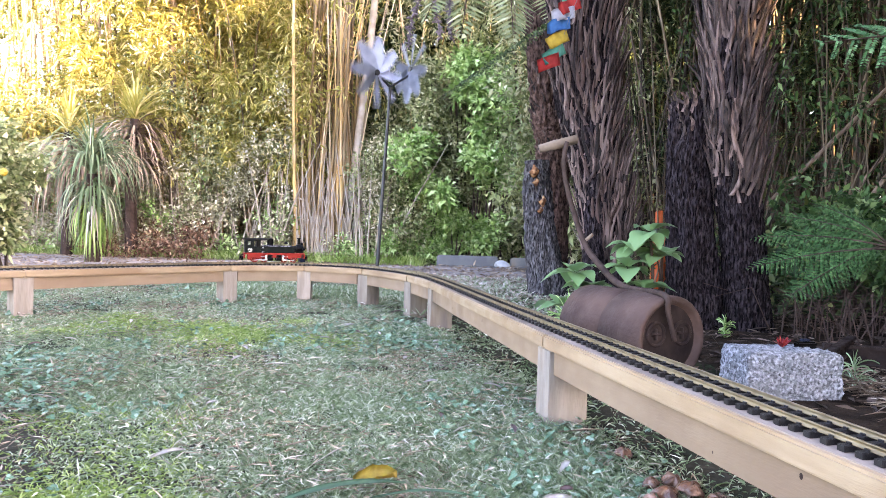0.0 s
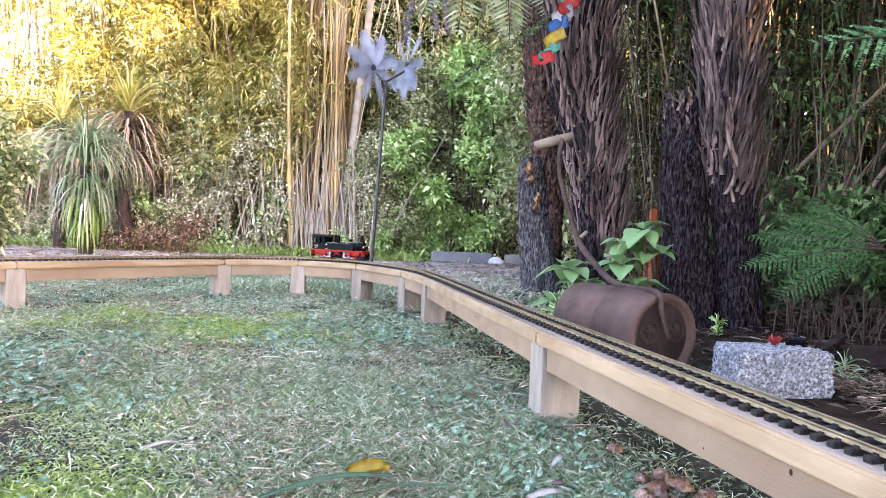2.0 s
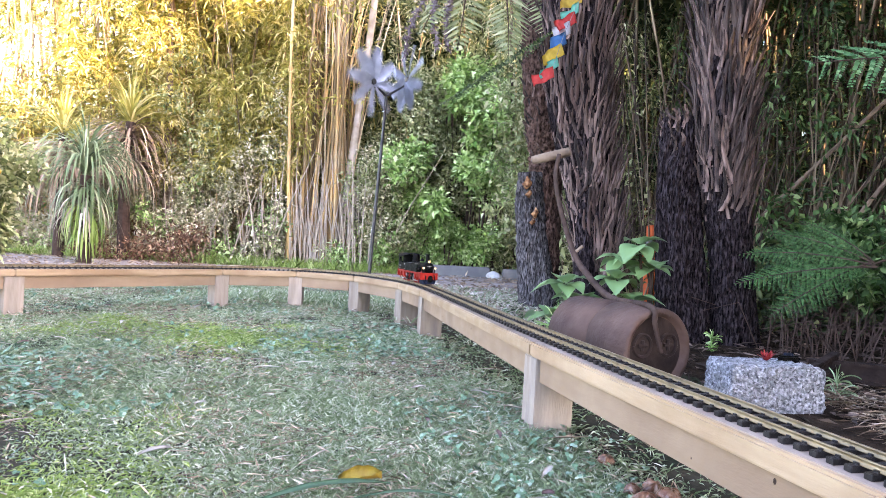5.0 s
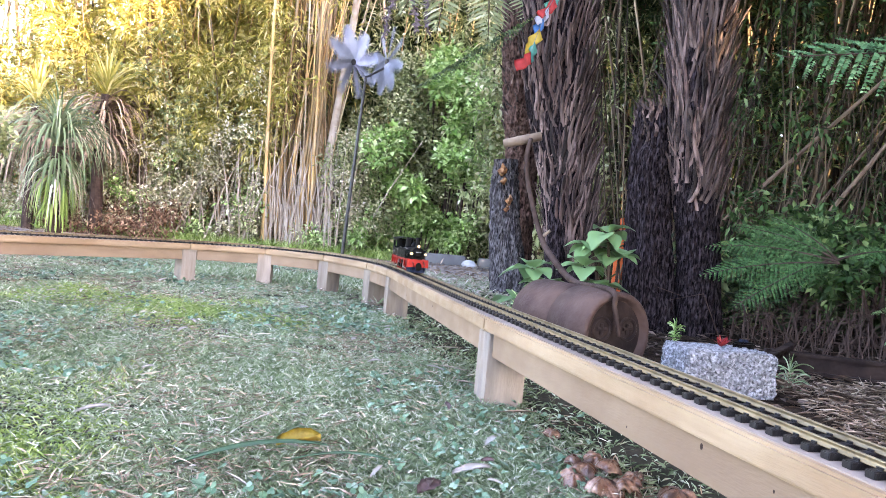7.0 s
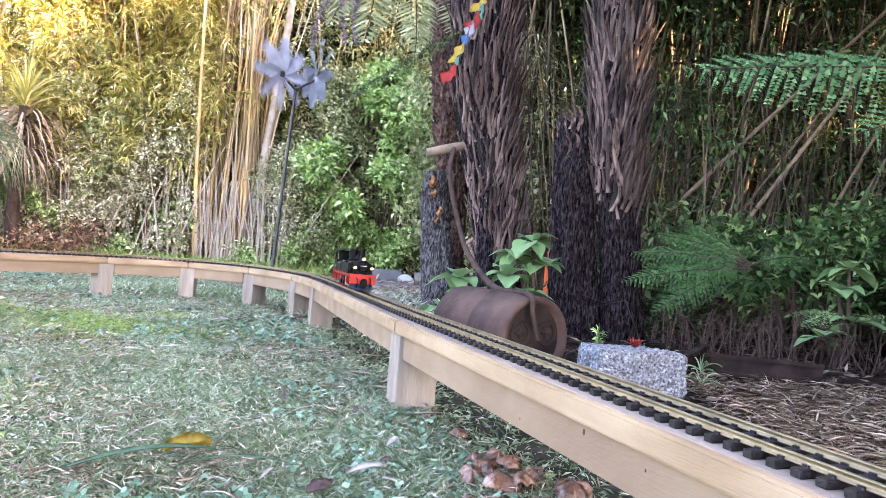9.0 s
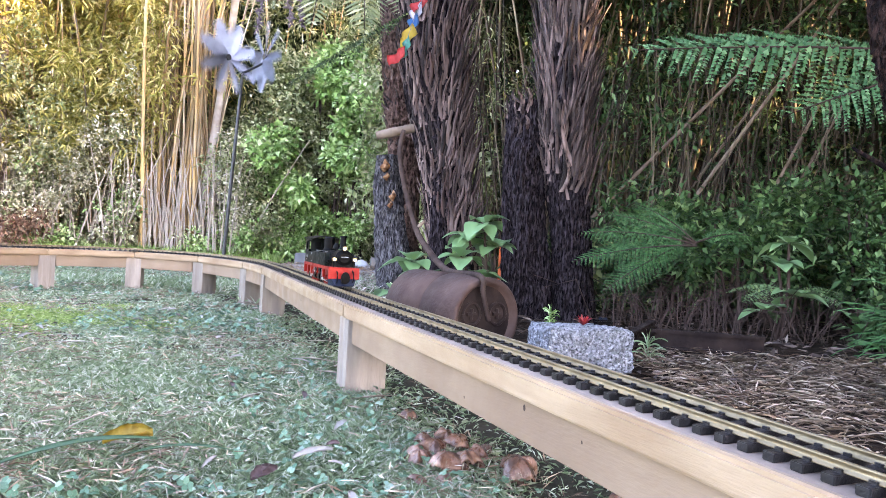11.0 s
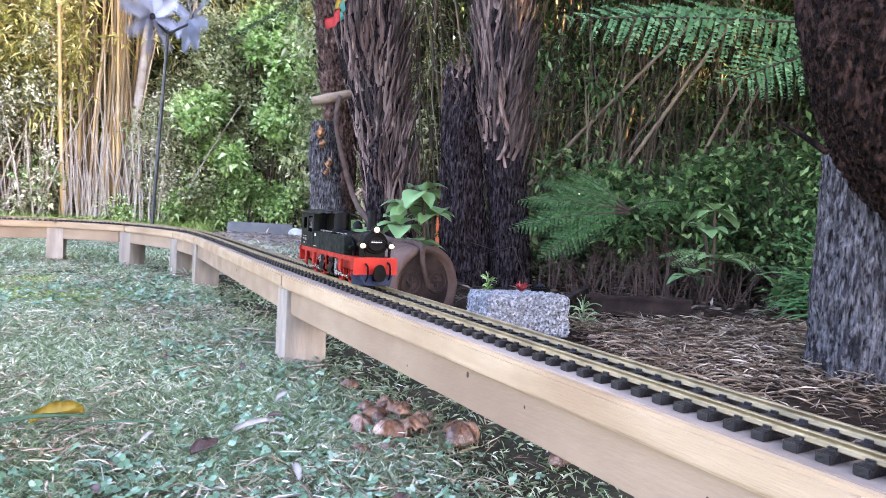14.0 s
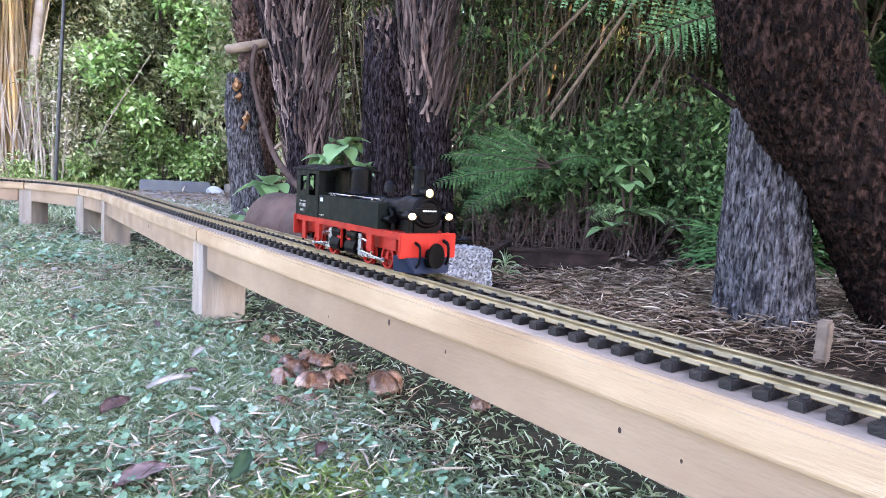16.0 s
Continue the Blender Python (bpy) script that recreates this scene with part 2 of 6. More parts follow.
def prism(poly, z0, z1, bevel=0.0, bm=None):
    b = bmesh.new()
    lo = [b.verts.new((x, y, z0)) for x, y in poly]
    hi = [b.verts.new((x, y, z1)) for x, y in poly]
    n = len(poly)
    b.faces.new(lo[::-1])
    b.faces.new(hi)
    for i in range(n):
        b.faces.new((lo[i], lo[(i + 1) % n], hi[(i + 1) % n], hi[i]))
    bmesh.ops.recalc_face_normals(b, faces=b.faces[:])
    if bevel:
        bmesh.ops.bevel(b, geom=b.edges[:], offset=bevel, segments=2, affect="EDGES", clamp_overlap=True)
    return join(bm, b)


def tube(points, radii, sides=10, bm=None, cap=True, wobble=0.0, seed=0, fine=0.0):
    """A round bar along points, with a radius at each; wobble roughens it."""
    b = bm or bmesh.new()
    pts = [Vector(p) for p in points]
    rings = []
    ref = Vector((1, 0, 0))
    for i, p in enumerate(pts):
        d = (pts[min(i + 1, len(pts) - 1)] - pts[max(i - 1, 0)]).normalized()
        r0 = ref - d * ref.dot(d)
        if r0.length < 0.1:
            r0 = Vector((0, 1, 0)) - d * d.y
        u = r0.normalized()
        ref = u
        w = d.cross(u)
        ring = []
        for k in range(sides):
            a = 2 * math.pi * k / sides
            r = radii[i]
            if wobble:
                q = Vector((math.cos(a) * 1.6 + seed * 7.3, math.sin(a) * 1.6, p.length * 2.2))
                r *= 1 + wobble * noise.noise(q) + fine * noise.noise(Vector((math.cos(a) * 7 + seed, math.sin(a) * 7, p.length * 6)))
            ring.append(b.verts.new(p + (u * math.cos(a) + w * math.sin(a)) * r))
        rings.append(ring)
    for r1, r2 in zip(rings[:-1], rings[1:]):
        for k in range(sides):
            b.faces.new((r1[k], r1[(k + 1) % sides], r2[(k + 1) % sides], r2[k]))
    if cap:
        b.faces.new(rings[0][::-1])
        b.faces.new(rings[-1])
    return b


def curve_points(ctrl, n):
    """n points on a smooth line through the control points."""
    c = [Vector(p) for p in ctrl]
    c = [c[0] * 2 - c[1]] + c + [c[-1] * 2 - c[-2]]
    out = []
    m = len(c) - 3
    for i in range(n):
        s = i / (n - 1) * m
        k = min(int(s), m - 1)
        t = s - k
        p0, p1, p2, p3 = c[k:k + 4]
        out.append(0.5 * ((2 * p1) + (p2 - p0) * t + (2 * p0 - 5 * p1 + 4 * p2 - p3) * t * t + (3 * p1 - p0 - 3 * p2 + p3) * t ** 3))
    return out


def interp(vals, n):
    return list(np.interp(np.linspace(0, 1, n), np.linspace(0, 1, len(vals)), vals))


def from_arrays(name, verts, faces, material, parent=None, label=""):
    """A mesh object from numpy arrays of places and of equal-sided faces."""
    me = bpy.data.meshes.new(name)
    nv, nf, k = len(verts), len(faces), faces.shape[1]
    me.vertices.add(nv)
    me.vertices.foreach_set("co", np.ascontiguousarray(verts, dtype=np.float32).ravel())
    me.loops.add(nf * k)
    me.loops.foreach_set("vertex_index", np.ascontiguousarray(faces, dtype=np.int32).ravel())
    me.polygons.add(nf)
    me.polygons.foreach_set("loop_start", np.arange(0, nf * k, k, dtype=np.int32))
    me.update(calc_edges=True)
    me.validate()
    me.materials.append(material)
    ob = new(name, me)
    if parent:
        ob.parent = parent
    if label:
        ob["label"] = label
    return ob


def unit(v):
    return v / np.maximum(np.linalg.norm(v, axis=1, keepdims=True), 1e-9)


def leaf_arrays(base, way, length, width, fold=0.25, droop=0.15, up=None):
    """Folded leaves of four triangles: base, two shoulders, middle, tip."""
    n = len(base)
    way = unit(way)
    ref = np.tile(np.array([[0.0, 0.0, 1.0]]), (n, 1)) if up is None else up
    side = np.cross(way, ref + rng.normal(0, 0.35, (n, 3)))
    side = unit(side)
    nor = np.cross(side, way)
    L, W = length[:, None], width[:, None]
    mid = base + way * L * 0.45 + nor * L * 0.05
    tip = base + way * L + np.array([[0, 0, -1.0]]) * L * droop
    a = base + way * L * 0.42 + side * W * 0.5 + nor * W * fold
    b = base + way * L * 0.42 - side * W * 0.5 + nor * W * fold
    v = np.stack([base, a, mid, b, tip], axis=1).reshape(-1, 3)
    i = np.arange(n)[:, None] * 5
    f = np.concatenate([i + np.array([[0, 2, 1]]), i + np.array([[0, 3, 2]]), i + np.array([[1, 2, 4]]), i + np.array([[2, 3, 4]])], axis=0)
    return v, f


def quick_leaf_arrays(base, way, length, width, droop=0.15):
    """Leaves of two triangles, folded on the midrib."""
    n = len(base)
    way = unit(way)
    side = unit(np.cross(way, np.array([[0, 0, 1.0]]) + rng.normal(0, 0.45, (n, 3))))
    nor = np.cross(side, way)
    L, W = length[:, None], width[:, None]
    tip = base + way * L + np.array([[0, 0, -1.0]]) * L * droop
    a = base + way * L * 0.4 + side * W * 0.5 + nor * W * 0.2
    b = base + way * L * 0.4 - side * W * 0.5 + nor * W * 0.2
    v = np.stack([base, a, tip, b], axis=1).reshape(-1, 3)
    i = np.arange(n)[:, None] * 4
    f = np.concatenate([i + np.array([[0, 2, 1]]), i + np.array([[0, 3, 2]])], axis=0)
    return v, f


def sprays(centres, per, spread, length, width, aim=(0, 0, 0), droop=0.2, vary=0.35):
    """Leaves in sprays round each centre: base points, ways, lengths, widths."""
    n = len(centres) * per
    c = np.repeat(centres, per, axis=0)
    d = unit(rng.normal(0, 1, (n, 3)))
    base = c + d * rng.random((n, 1)) * spread
    way = d * 0.9 + np.array([aim]) + rng.normal(0, 0.3, (n, 3))
    ln = length * (1 + rng.uniform(-vary, vary, n))
    wd = width * (1 + rng.uniform(-vary, vary, n))
    return quick_leaf_arrays(base, way, ln, wd, droop)


def blob_centres(n, centre, size, lumps=7, seed=1):
    """Spray centres in an uneven crown: several overlapping lumps, denser towards their skins."""
    r = np.random.default_rng(seed)
    lc = r.normal(0, 0.42, (lumps, 3))
    lr = r.uniform(0.35, 0.62, lumps)
    k = r.integers(0, lumps, n)
    d = unit(r.normal(0, 1, (n, 3)))
    rad = lr[k][:, None] * (0.35 + 0.65 * np.sqrt(r.random((n, 1))))
    return np.array([centre]) + (lc[k] + d * rad) * np.array([size])


# ---- ground ----
def sheet(name, x0, x1, y0, y1, nx, ny, z, material, rough=0.0, freq=1.5, label="", category="ground", edge=0.0):
    xs, ys = np.linspace(x0, x1, nx), np.linspace(y0, y1, ny)
    v = np.zeros((ny, nx, 3))
    for j, y in enumerate(ys):
        for i, x in enumerate(xs):
            h = rough * noise.noise(Vector((x * freq, y * freq, 3.1))) + 0.4 * rough * noise.noise(Vector((x * freq * 4, y * freq * 4, 1.0)))
            ex, ey = x, y
            if edge and (i in (0, nx - 1) or j in (0, ny - 1)):
                ex += edge * noise.noise(Vector((x * 3, y * 3, 7)))
                ey += edge * noise.noise(Vector((x * 3, y * 3, 9)))
                h = -0.02
            v[j, i] = (ex, ey, z + h)
    idx = np.arange(nx * ny).reshape(ny, nx)
    f = np.stack([idx[:-1, :-1], idx[:-1, 1:], idx[1:, 1:], idx[1:, :-1]], axis=-1).reshape(-1, 4)
    ob = from_arrays(name, v.reshape(-1, 3), f, material)
    return tagged(ob, label, category, kind="structure")


gx = np.concatenate([[-2500, -300, -60, -20], np.linspace(-9, 9, 73), [20, 60, 300, 2500]])
gy = np.concatenate([[-2500, -300, -60, -12], np.linspace(-3, 14, 69), [22, 60, 300, 2500]])
gv = np.array([[(x, y, 0.006 * noise.noise(Vector((x * 2, y * 2, 0))) if abs(x) < 10 and -4 < y < 15 else 0.0) for x in gx] for y in gy])
gi = np.arange(len(gx) * len(gy)).reshape(len(gy), len(gx))
ground = from_arrays("ground", gv.reshape(-1, 3), np.stack([gi[:-1, :-1], gi[:-1, 1:], gi[1:, 1:], gi[1:, :-1]], axis=-1).reshape(-1, 4), SOIL)
tagged(ground, "mown lawn soil with thin green cover", "ground", kind="structure")
sheet("gravel_path", -9.0, 1.3, 5.9, 8.3, 90, 24, 0.010, GRAVEL, 0.010, 2.0, "pale trodden gravel path behind the railway", "path", edge=0.3)
sheet("litter_ground", 0.95, 7.5, 0.2, 8.5, 60, 70, 0.012, LITTER, 0.012, 2.0, "brown soil with leaf litter under the trees", "ground", edge=0.25)


# ---- railway: the timber trestle and the track ----
EDGE = [(-2.55, 2.38), (-1.88, 3.18), (-1.22, 3.98), (-0.85, 4.165), (-0.487, 4.06), (-0.19, 3.68), (-0.05, 3.32), (0.33, 1.845), (1.10, -0.75)]
DECK_TOP, DECK_LOW, BEAM_LOW, DECK_W = 0.213, 0.181, 0.124, 0.128


def offset_line(line, d):
    """The line moved d to its left, mitred at the corners."""
    out = []
    for i, p in enumerate(line):
        p = Vector(p)
        a = (p - Vector(line[i - 1])).normalized() if i else None
        b = (Vector(line[i + 1]) - p).normalized() if i + 1 < len(line) else None
        a, b = a or b, b or a
        na, nb = Vector((-a.y, a.x)), Vector((-b.y, b.x))
        m = (na + nb).normalized()
        out.append(p + m * (d / max(0.5, m.dot(na))))
    return out


trestle = thing("railway_trestle", "new pine timber trestle carrying a model railway over the lawn", "trestle")
inner, outer = offset_line(EDGE, 0.0), offset_line(EDGE, DECK_W)
f0, f1 = offset_line(EDGE, 0.012), offset_line(EDGE, 0.034)
b0, b1 = offset_line(EDGE, DECK_W - 0.034), offset_line(EDGE, DECK_W - 0.012)
for i in range(len(EDGE) - 1):
    gap = (inner[i + 1] - inner[i]).normalized() * 0.0008
    bm = prism([inner[i] + gap, inner[i + 1] - gap, outer[i + 1] - gap, outer[i] + gap], DECK_LOW, DECK_TOP, 0.004)
    deck = part("deck_board", bm, PINE, trestle)
    mid = offset_line(EDGE, 0.012)
    # Thin sheet that gives the deck's top a darker, greyer colour than its edge.
    bm = prism([mid[i] + gap, mid[i + 1] - gap, outer[i + 1] - gap * 2, outer[i] + gap * 2], DECK_TOP, DECK_TOP + 0.0016)
    part("deck_liner", bm, PINE_TOP, deck, "thin greyer face on the deck's top")
    for lo, hi in ((f0, f1), (b0, b1)):
        along = (lo[i + 1] - lo[i]).normalized() * 0.042
        part("side_beam", prism([lo[i] + along, lo[i + 1] - along, hi[i + 1] - along, hi[i] + along], BEAM_LOW, DECK_LOW - 0.0005, 0.002), FASCIA, trestle)
for i in range(1, len(EDGE)):
    d = ((inner[min(i + 1, len(EDGE) - 1)] - inner[i - 1])).normalized()
    if i == 7:
        d = (inner[8] - inner[7]).normalized()
    n = Vector((-d.y, d.x))
    p = inner[i] + n * 0.004
    q = p + n * 0.100
    lean = rnd.uniform(-0.004, 0.004)
    part("post", prism([p - d * 0.040, p + d * 0.040, q + d * 0.040, q - d * 0.040], -0.05, DECK_LOW - 0.0006, 0.002), POSTWOOD, trestle, "squared pine post sawn grey at the foot")


for seg, u, dz, r in ((7, 0.305, -0.012, 0.0028), (7, 0.352, -0.020, 0.0014), (7, 0.447, -0.026, 0.0018), (7, 0.470, -0.030, 0.0012), (7, 0.24, -0.040, 0.0014), (6, 0.6, -0.02, 0.003), (6, 0.3, -0.035, 0.002)):
    c = f0[seg].lerp(f0[seg + 1], u)
    d = (f0[seg + 1] - f0[seg]).normalized()
    b = bmesh.new()
    ring = [b.verts.new((c.x + d.x * r * 1.1 * math.cos(k) + d.y * 0.0006, c.y + d.y * r * 1.1 * math.cos(k) - d.x * 0.0006, DECK_LOW + dz + r * 1.6 * math.sin(k))) for k in np.linspace(0, 5.6, 9)]
    b.faces.new(ring)
    bmesh.ops.solidify(b, geom=b.faces[:], thickness=0.0004)
    part("knot", b, STICK, trestle, "small dark knot")


def chaikin(pts, times):
    for _ in range(times):
        out = [pts[0]]
        for a, b in zip(pts[:-1], pts[1:]):
            out += [a * 0.75 + b * 0.25, a * 0.25 + b * 0.75]
        pts = out + [pts[-1]]
    return pts


CENTRE = chaikin([Vector(p) for p in offset_line(EDGE, 0.064)], 4)
CUM = [0.0]
for a, b in zip(CENTRE[:-1], CENTRE[1:]):
    CUM.append(CUM[-1] + (b - a).length)
CX, CY = [p.x for p in CENTRE], [p.y for p in CENTRE]


def on_track(s):
    """The place on the track's middle line, s metres along it, and its heading in radians."""
    x, y = np.interp(s, CUM, CX), np.interp(s, CUM, CY)
    x2, y2 = np.interp(s + 0.03, CUM, CX), np.interp(s + 0.03, CUM, CY)
    x1, y1 = np.interp(s - 0.03, CUM, CX), np.interp(s - 0.03, CUM, CY)
    return x, y, math.atan2(y2 - y1, x2 - x1)


SLEEPER_Z = DECK_TOP + 0.0018
RAIL_Z = SLEEPER_Z + 0.0080
RAIL_TOP = RAIL_Z + 0.0084
track = thing("model_railway_track", "narrow brass rails on black plastic sleepers", "track")
PROFILE = [(-0.0042, 0), (0.0042, 0), (0.0042, 0.0014), (0.0010, 0.0022), (0.0010, 0.0058), (0.0019, 0.0066), (0.0019, 0.0084), (-0.0019, 0.0084), (-0.0019, 0.0066), (-0.0010, 0.0058), (-0.0010, 0.0022), (-0.0042, 0.0014)]
for sidey in (0.0238, -0.0238):
    ss = np.arange(0.02, CUM[-1] - 0.02, 0.03)
    vs = []
    for s in ss:
        x, y, a = on_track(s)
        nx, ny = -math.sin(a), math.cos(a)
        for u, z in PROFILE:
            vs.append((x + nx * (sidey + u), y + ny * (sidey + u), RAIL_Z + z))
    k = len(PROFILE)
    fs = [(i * k + j, i * k + (j + 1) % k, (i + 1) * k + (j + 1) % k, (i + 1) * k + j) for i in range(len(ss) - 1) for j in range(k)]
    from_arrays("rail", np.array(vs), np.array(fs), BRASS, track)
bm = box(-0.0060, 0.0060, -0.041, 0.041, 0, 0.008, 0.0008)
for sidey in (0.0238, -0.0238):
    for o in (-0.0052, 0.0052):
        box(-0.0032, 0.0032, sidey + o - 0.0013, sidey + o + 0.0013, 0.0075, 0.0108, 0, bm)
sleeper = part("sleeper", bm, SLEEPER, track)
spots = list(np.arange(0.03, CUM[-1] - 0.03, 0.0266))
first = True
for s in spots:
    x, y, a = on_track(s)
    ob = sleeper if first else new("sleeper", sleeper.data)
    ob.parent = track
    ob.location, ob.rotation_euler = (x, y, SLEEPER_Z), (0, 0, a + rnd.uniform(-0.02, 0.02))
    first = False


# ---- the locomotive (x forward, z up from the rail's top) ----
def disc(x, y, z, r, depth, axis="Y", sides=20, bm=None, r2=None):
    b = bmesh.new()
    bmesh.ops.create_cone(b, cap_ends=True, segments=sides, radius1=r, radius2=r if r2 is None else r2, depth=depth)
    turn = {"Y": Matrix.Rotation(radians(90), 4, "X"), "X": Matrix.Rotation(radians(90), 4, "Y"), "Z": Matrix.Identity(4)}[axis]
    bmesh.ops.transform(b, matrix=Matrix.Translation((x, y, z)) @ turn, verts=b.verts[:])
    return join(bm, b)


def locomotive():
    loco = thing("steam_locomotive", "dark green and red model tank steam locomotive with three lit lamps", "model train")
    fr = box(-0.170, 0.170, -0.047, 0.047, 0.0435, 0.0475, 0.001)
    for sy in (-1, 1):
        box(-0.168, 0.168, sy * 0.046 - 0.0012, sy * 0.046 + 0.0012, 0.0405, 0.0445, 0.0004, fr)
        box(-0.022, -0.008, sy * 0.040 - 0.002, sy * 0.040 + 0.002, 0.016, 0.044, 0.0006, fr)
        box(0.012, 0.022, sy * 0.040 - 0.002, sy * 0.040 + 0.002, 0.026, 0.044, 0.0006, fr)
        box(-0.150, 0.150, sy * 0.030 - 0.001, sy * 0.030 + 0.001, 0.026, 0.044, 0.0004, fr)
        box(-0.150, -0.136, sy * 0.042 - 0.002, sy * 0.042 + 0.002, 0.016, 0.044, 0.0006, fr)
        box(0.142, 0.156, sy * 0.042 - 0.002, sy * 0.042 + 0.002, 0.028, 0.044, 0.0006, fr)
    part("running_plate", fr, RED, loco, "red running plate and frame")
    for sx in (-1, 1):
        bb = box(sx * 0.172 - 0.003, sx * 0.172 + 0.003, -0.050, 0.050, 0.022, 0.0475, 0.001)
        beam = part("buffer_beam", bb, RED, loco, "red buffer beam")
        bb = disc(sx * 0.184, 0, 0.026, 0.0055, 0.022, "X")
        disc(sx * 0.194, 0, 0.025, 0.0140, 0.004, "X", 20, bb)
        box(sx * 0.182 - 0.006, sx * 0.182 + 0.006, -0.010, 0.010, 0.012, 0.022, 0.001, bb)
        part("buffer", bb, BLACK, beam, "black central buffer")
        hose = bmesh.new()
        tube(curve_points([(sx * 0.176, 0.026, 0.040), (sx * 0.186, 0.027, 0.036), (sx * 0.186, 0.028, 0.022), (sx * 0.178, 0.028, 0.012)], 10), [0.0022] * 10, 7, hose)
        part("brake_hose", hose, BLACK, beam)
        hook = bmesh.new()
        tube(curve_points([(sx * 0.176, -0.024, 0.038), (sx * 0.187, -0.024, 0.034), (sx * 0.187, -0.024, 0.018), (sx * 0.180, -0.026, 0.010)], 10), [0.002] * 10, 7, hook)
        part("heating_hose", hook, BLACK, beam)
    pl = bmesh.new()
    pv = [pl.verts.new(p) for p in ((0.150, -0.046, 0.024), (0.176, -0.040, 0.024), (0.176, 0.040, 0.024), (0.150, 0.046, 0.024),
                                    (0.150, -0.044, 0.003), (0.186, -0.030, 0.003), (0.186, 0.030, 0.003), (0.150, 0.044, 0.003))]
    for q in ((3, 2, 1, 0), (4, 5, 6, 7), (0, 1, 5, 4), (1, 2, 6, 5), (2, 3, 7, 6), (3, 0, 4, 7)):
        pl.faces.new([pv[i] for i in q])
    bmesh.ops.bevel(pl, geom=pl.edges[:], offset=0.0015, segments=2, affect="EDGES")
    part("rail_guard", pl, BLUE, loco, "dark blue rail guard plate")
    # boiler, smokebox, chimney, domes
    b = disc(0.035, 0, 0.081, 0.0250, 0.190, "X", 28)
    for x in (-0.01, 0.03, 0.075):
        disc(x, 0, 0.081, 0.0257, 0.002, "X", 28, b)
    part("boiler", b, BLACK, loco, smooth=False)
    b = disc(0.148, 0, 0.084, 0.0285, 0.038, "X", 28)
    disc(0.1685, 0, 0.084, 0.0285, 0.003, "X", 28, b, 0.024)
    box(0.130, 0.167, -0.024, 0.024, 0.047, 0.070, 0.002, b)
    smoke = part("smokebox", b, BLACK, loco, "black smokebox with round door")
    b = disc(0.1712, 0, 0.084, 0.0225, 0.003, "X", 24, None, 0.018)
    box(0.171, 0.174, -0.0225, 0.0225, 0.0915, 0.0925, 0, b)
    disc(0.174, 0, 0.084, 0.003, 0.005, "X", 10, b)
    part("smokebox_door", b, BLACK, smoke)
    b = bmesh.new()
    for k in range(6):
        box(0.1738, 0.1746, -0.0125 + k * 0.0042, -0.0095 + k * 0.0042, 0.0865, 0.0895, 0, b)
    part("number_plate", b, WHITE, smoke, "white bars on a black plate")
    b = disc(0.146, 0, 0.128, 0.0105, 0.036, "Z", 20, None, 0.0088)
    disc(0.146, 0, 0.1465, 0.0125, 0.005, "Z", 20, b, 0.0110)
    disc(0.146, 0, 0.1135, 0.0135, 0.006, "Z", 20, b, 0.0100)
    part("chimney", b, BLACK, loco, "tapered black chimney")
    b = disc(-0.022, 0, 0.126, 0.0185, 0.044, "Z", 26)
    disc(-0.022, 0, 0.150, 0.0185, 0.005, "Z", 26, b, 0.014)
    disc(-0.022, 0, 0.107, 0.0215, 0.006, "Z", 26, b, 0.0185)
    part("steam_dome", b, BLACK, loco, "tall black cylindrical dome")
    b = disc(0.070, 0, 0.119, 0.012, 0.012, "Z", 22, None, 0.010)
    disc(0.070, 0, 0.128, 0.010, 0.006, "Z", 22, b, 0.004)
    part("sand_dome", b, BLACK, loco)
    b = bmesh.new()
    tube([(0.115, 0.012, 0.108), (0.115, 0.012, 0.122)], [0.003, 0.003], 8, b)
    tube([(0.115, 0.012, 0.122), (0.115, 0.012, 0.128)], [0.0045, 0.002], 8, b)
    part("bell", b, BRASS, loco)
    for sy in (-1, 1):
        b = box(-0.080, 0.113, sy * 0.038 - 0.0105, sy * 0.038 + 0.0105, 0.0478, 0.0975, 0.0012)
        tank = part("side_tank", b, GREEN, loco, "dark green side tank")
        b = bmesh.new()
        tube([(-0.07, sy * 0.034, 0.1010), (0.09, sy * 0.034, 0.1010)], [0.0015, 0.0015], 6, b)
        for x in (-0.05, 0.01, 0.07):
            tube([(x, sy * 0.034, 0.0970), (x, sy * 0.034, 0.1010)], [0.001, 0.001], 6, b)
        part("handrail", b, STEEL, tank)
        b = disc(0.025, sy * 0.038, 0.0995, 0.008, 0.005, "Z", 16)
        part("filler_cap", b, BLACK, tank)
        b = box(-0.072, -0.064, sy * 0.0487 - 0.0004, sy * 0.0487 + 0.0004, 0.084, 0.092, 0)
        part("plate", b, WHITE, tank, "small white plate")
        b = box(-0.076, -0.058, sy * 0.0487 - 0.0004, sy * 0.0487 + 0.0004, 0.0535, 0.0565, 0)
        part("plate", b, STEEL, tank)
        b = bmesh.new()
        tube(curve_points([(0.112, sy * 0.030, 0.088), (0.122, sy * 0.032, 0.082), (0.126, sy * 0.031, 0.066), (0.127, sy * 0.031, 0.048)], 10), [0.003] * 10, 8, b)
        disc(0.123, sy * 0.036, 0.068, 0.007, 0.020, "X", 16, b)
        part("air_pump", b, BLACK, loco)
    # cab with open windows
    cab = bmesh.new()
    x0, x1, zt = -0.168, -0.082, 0.140
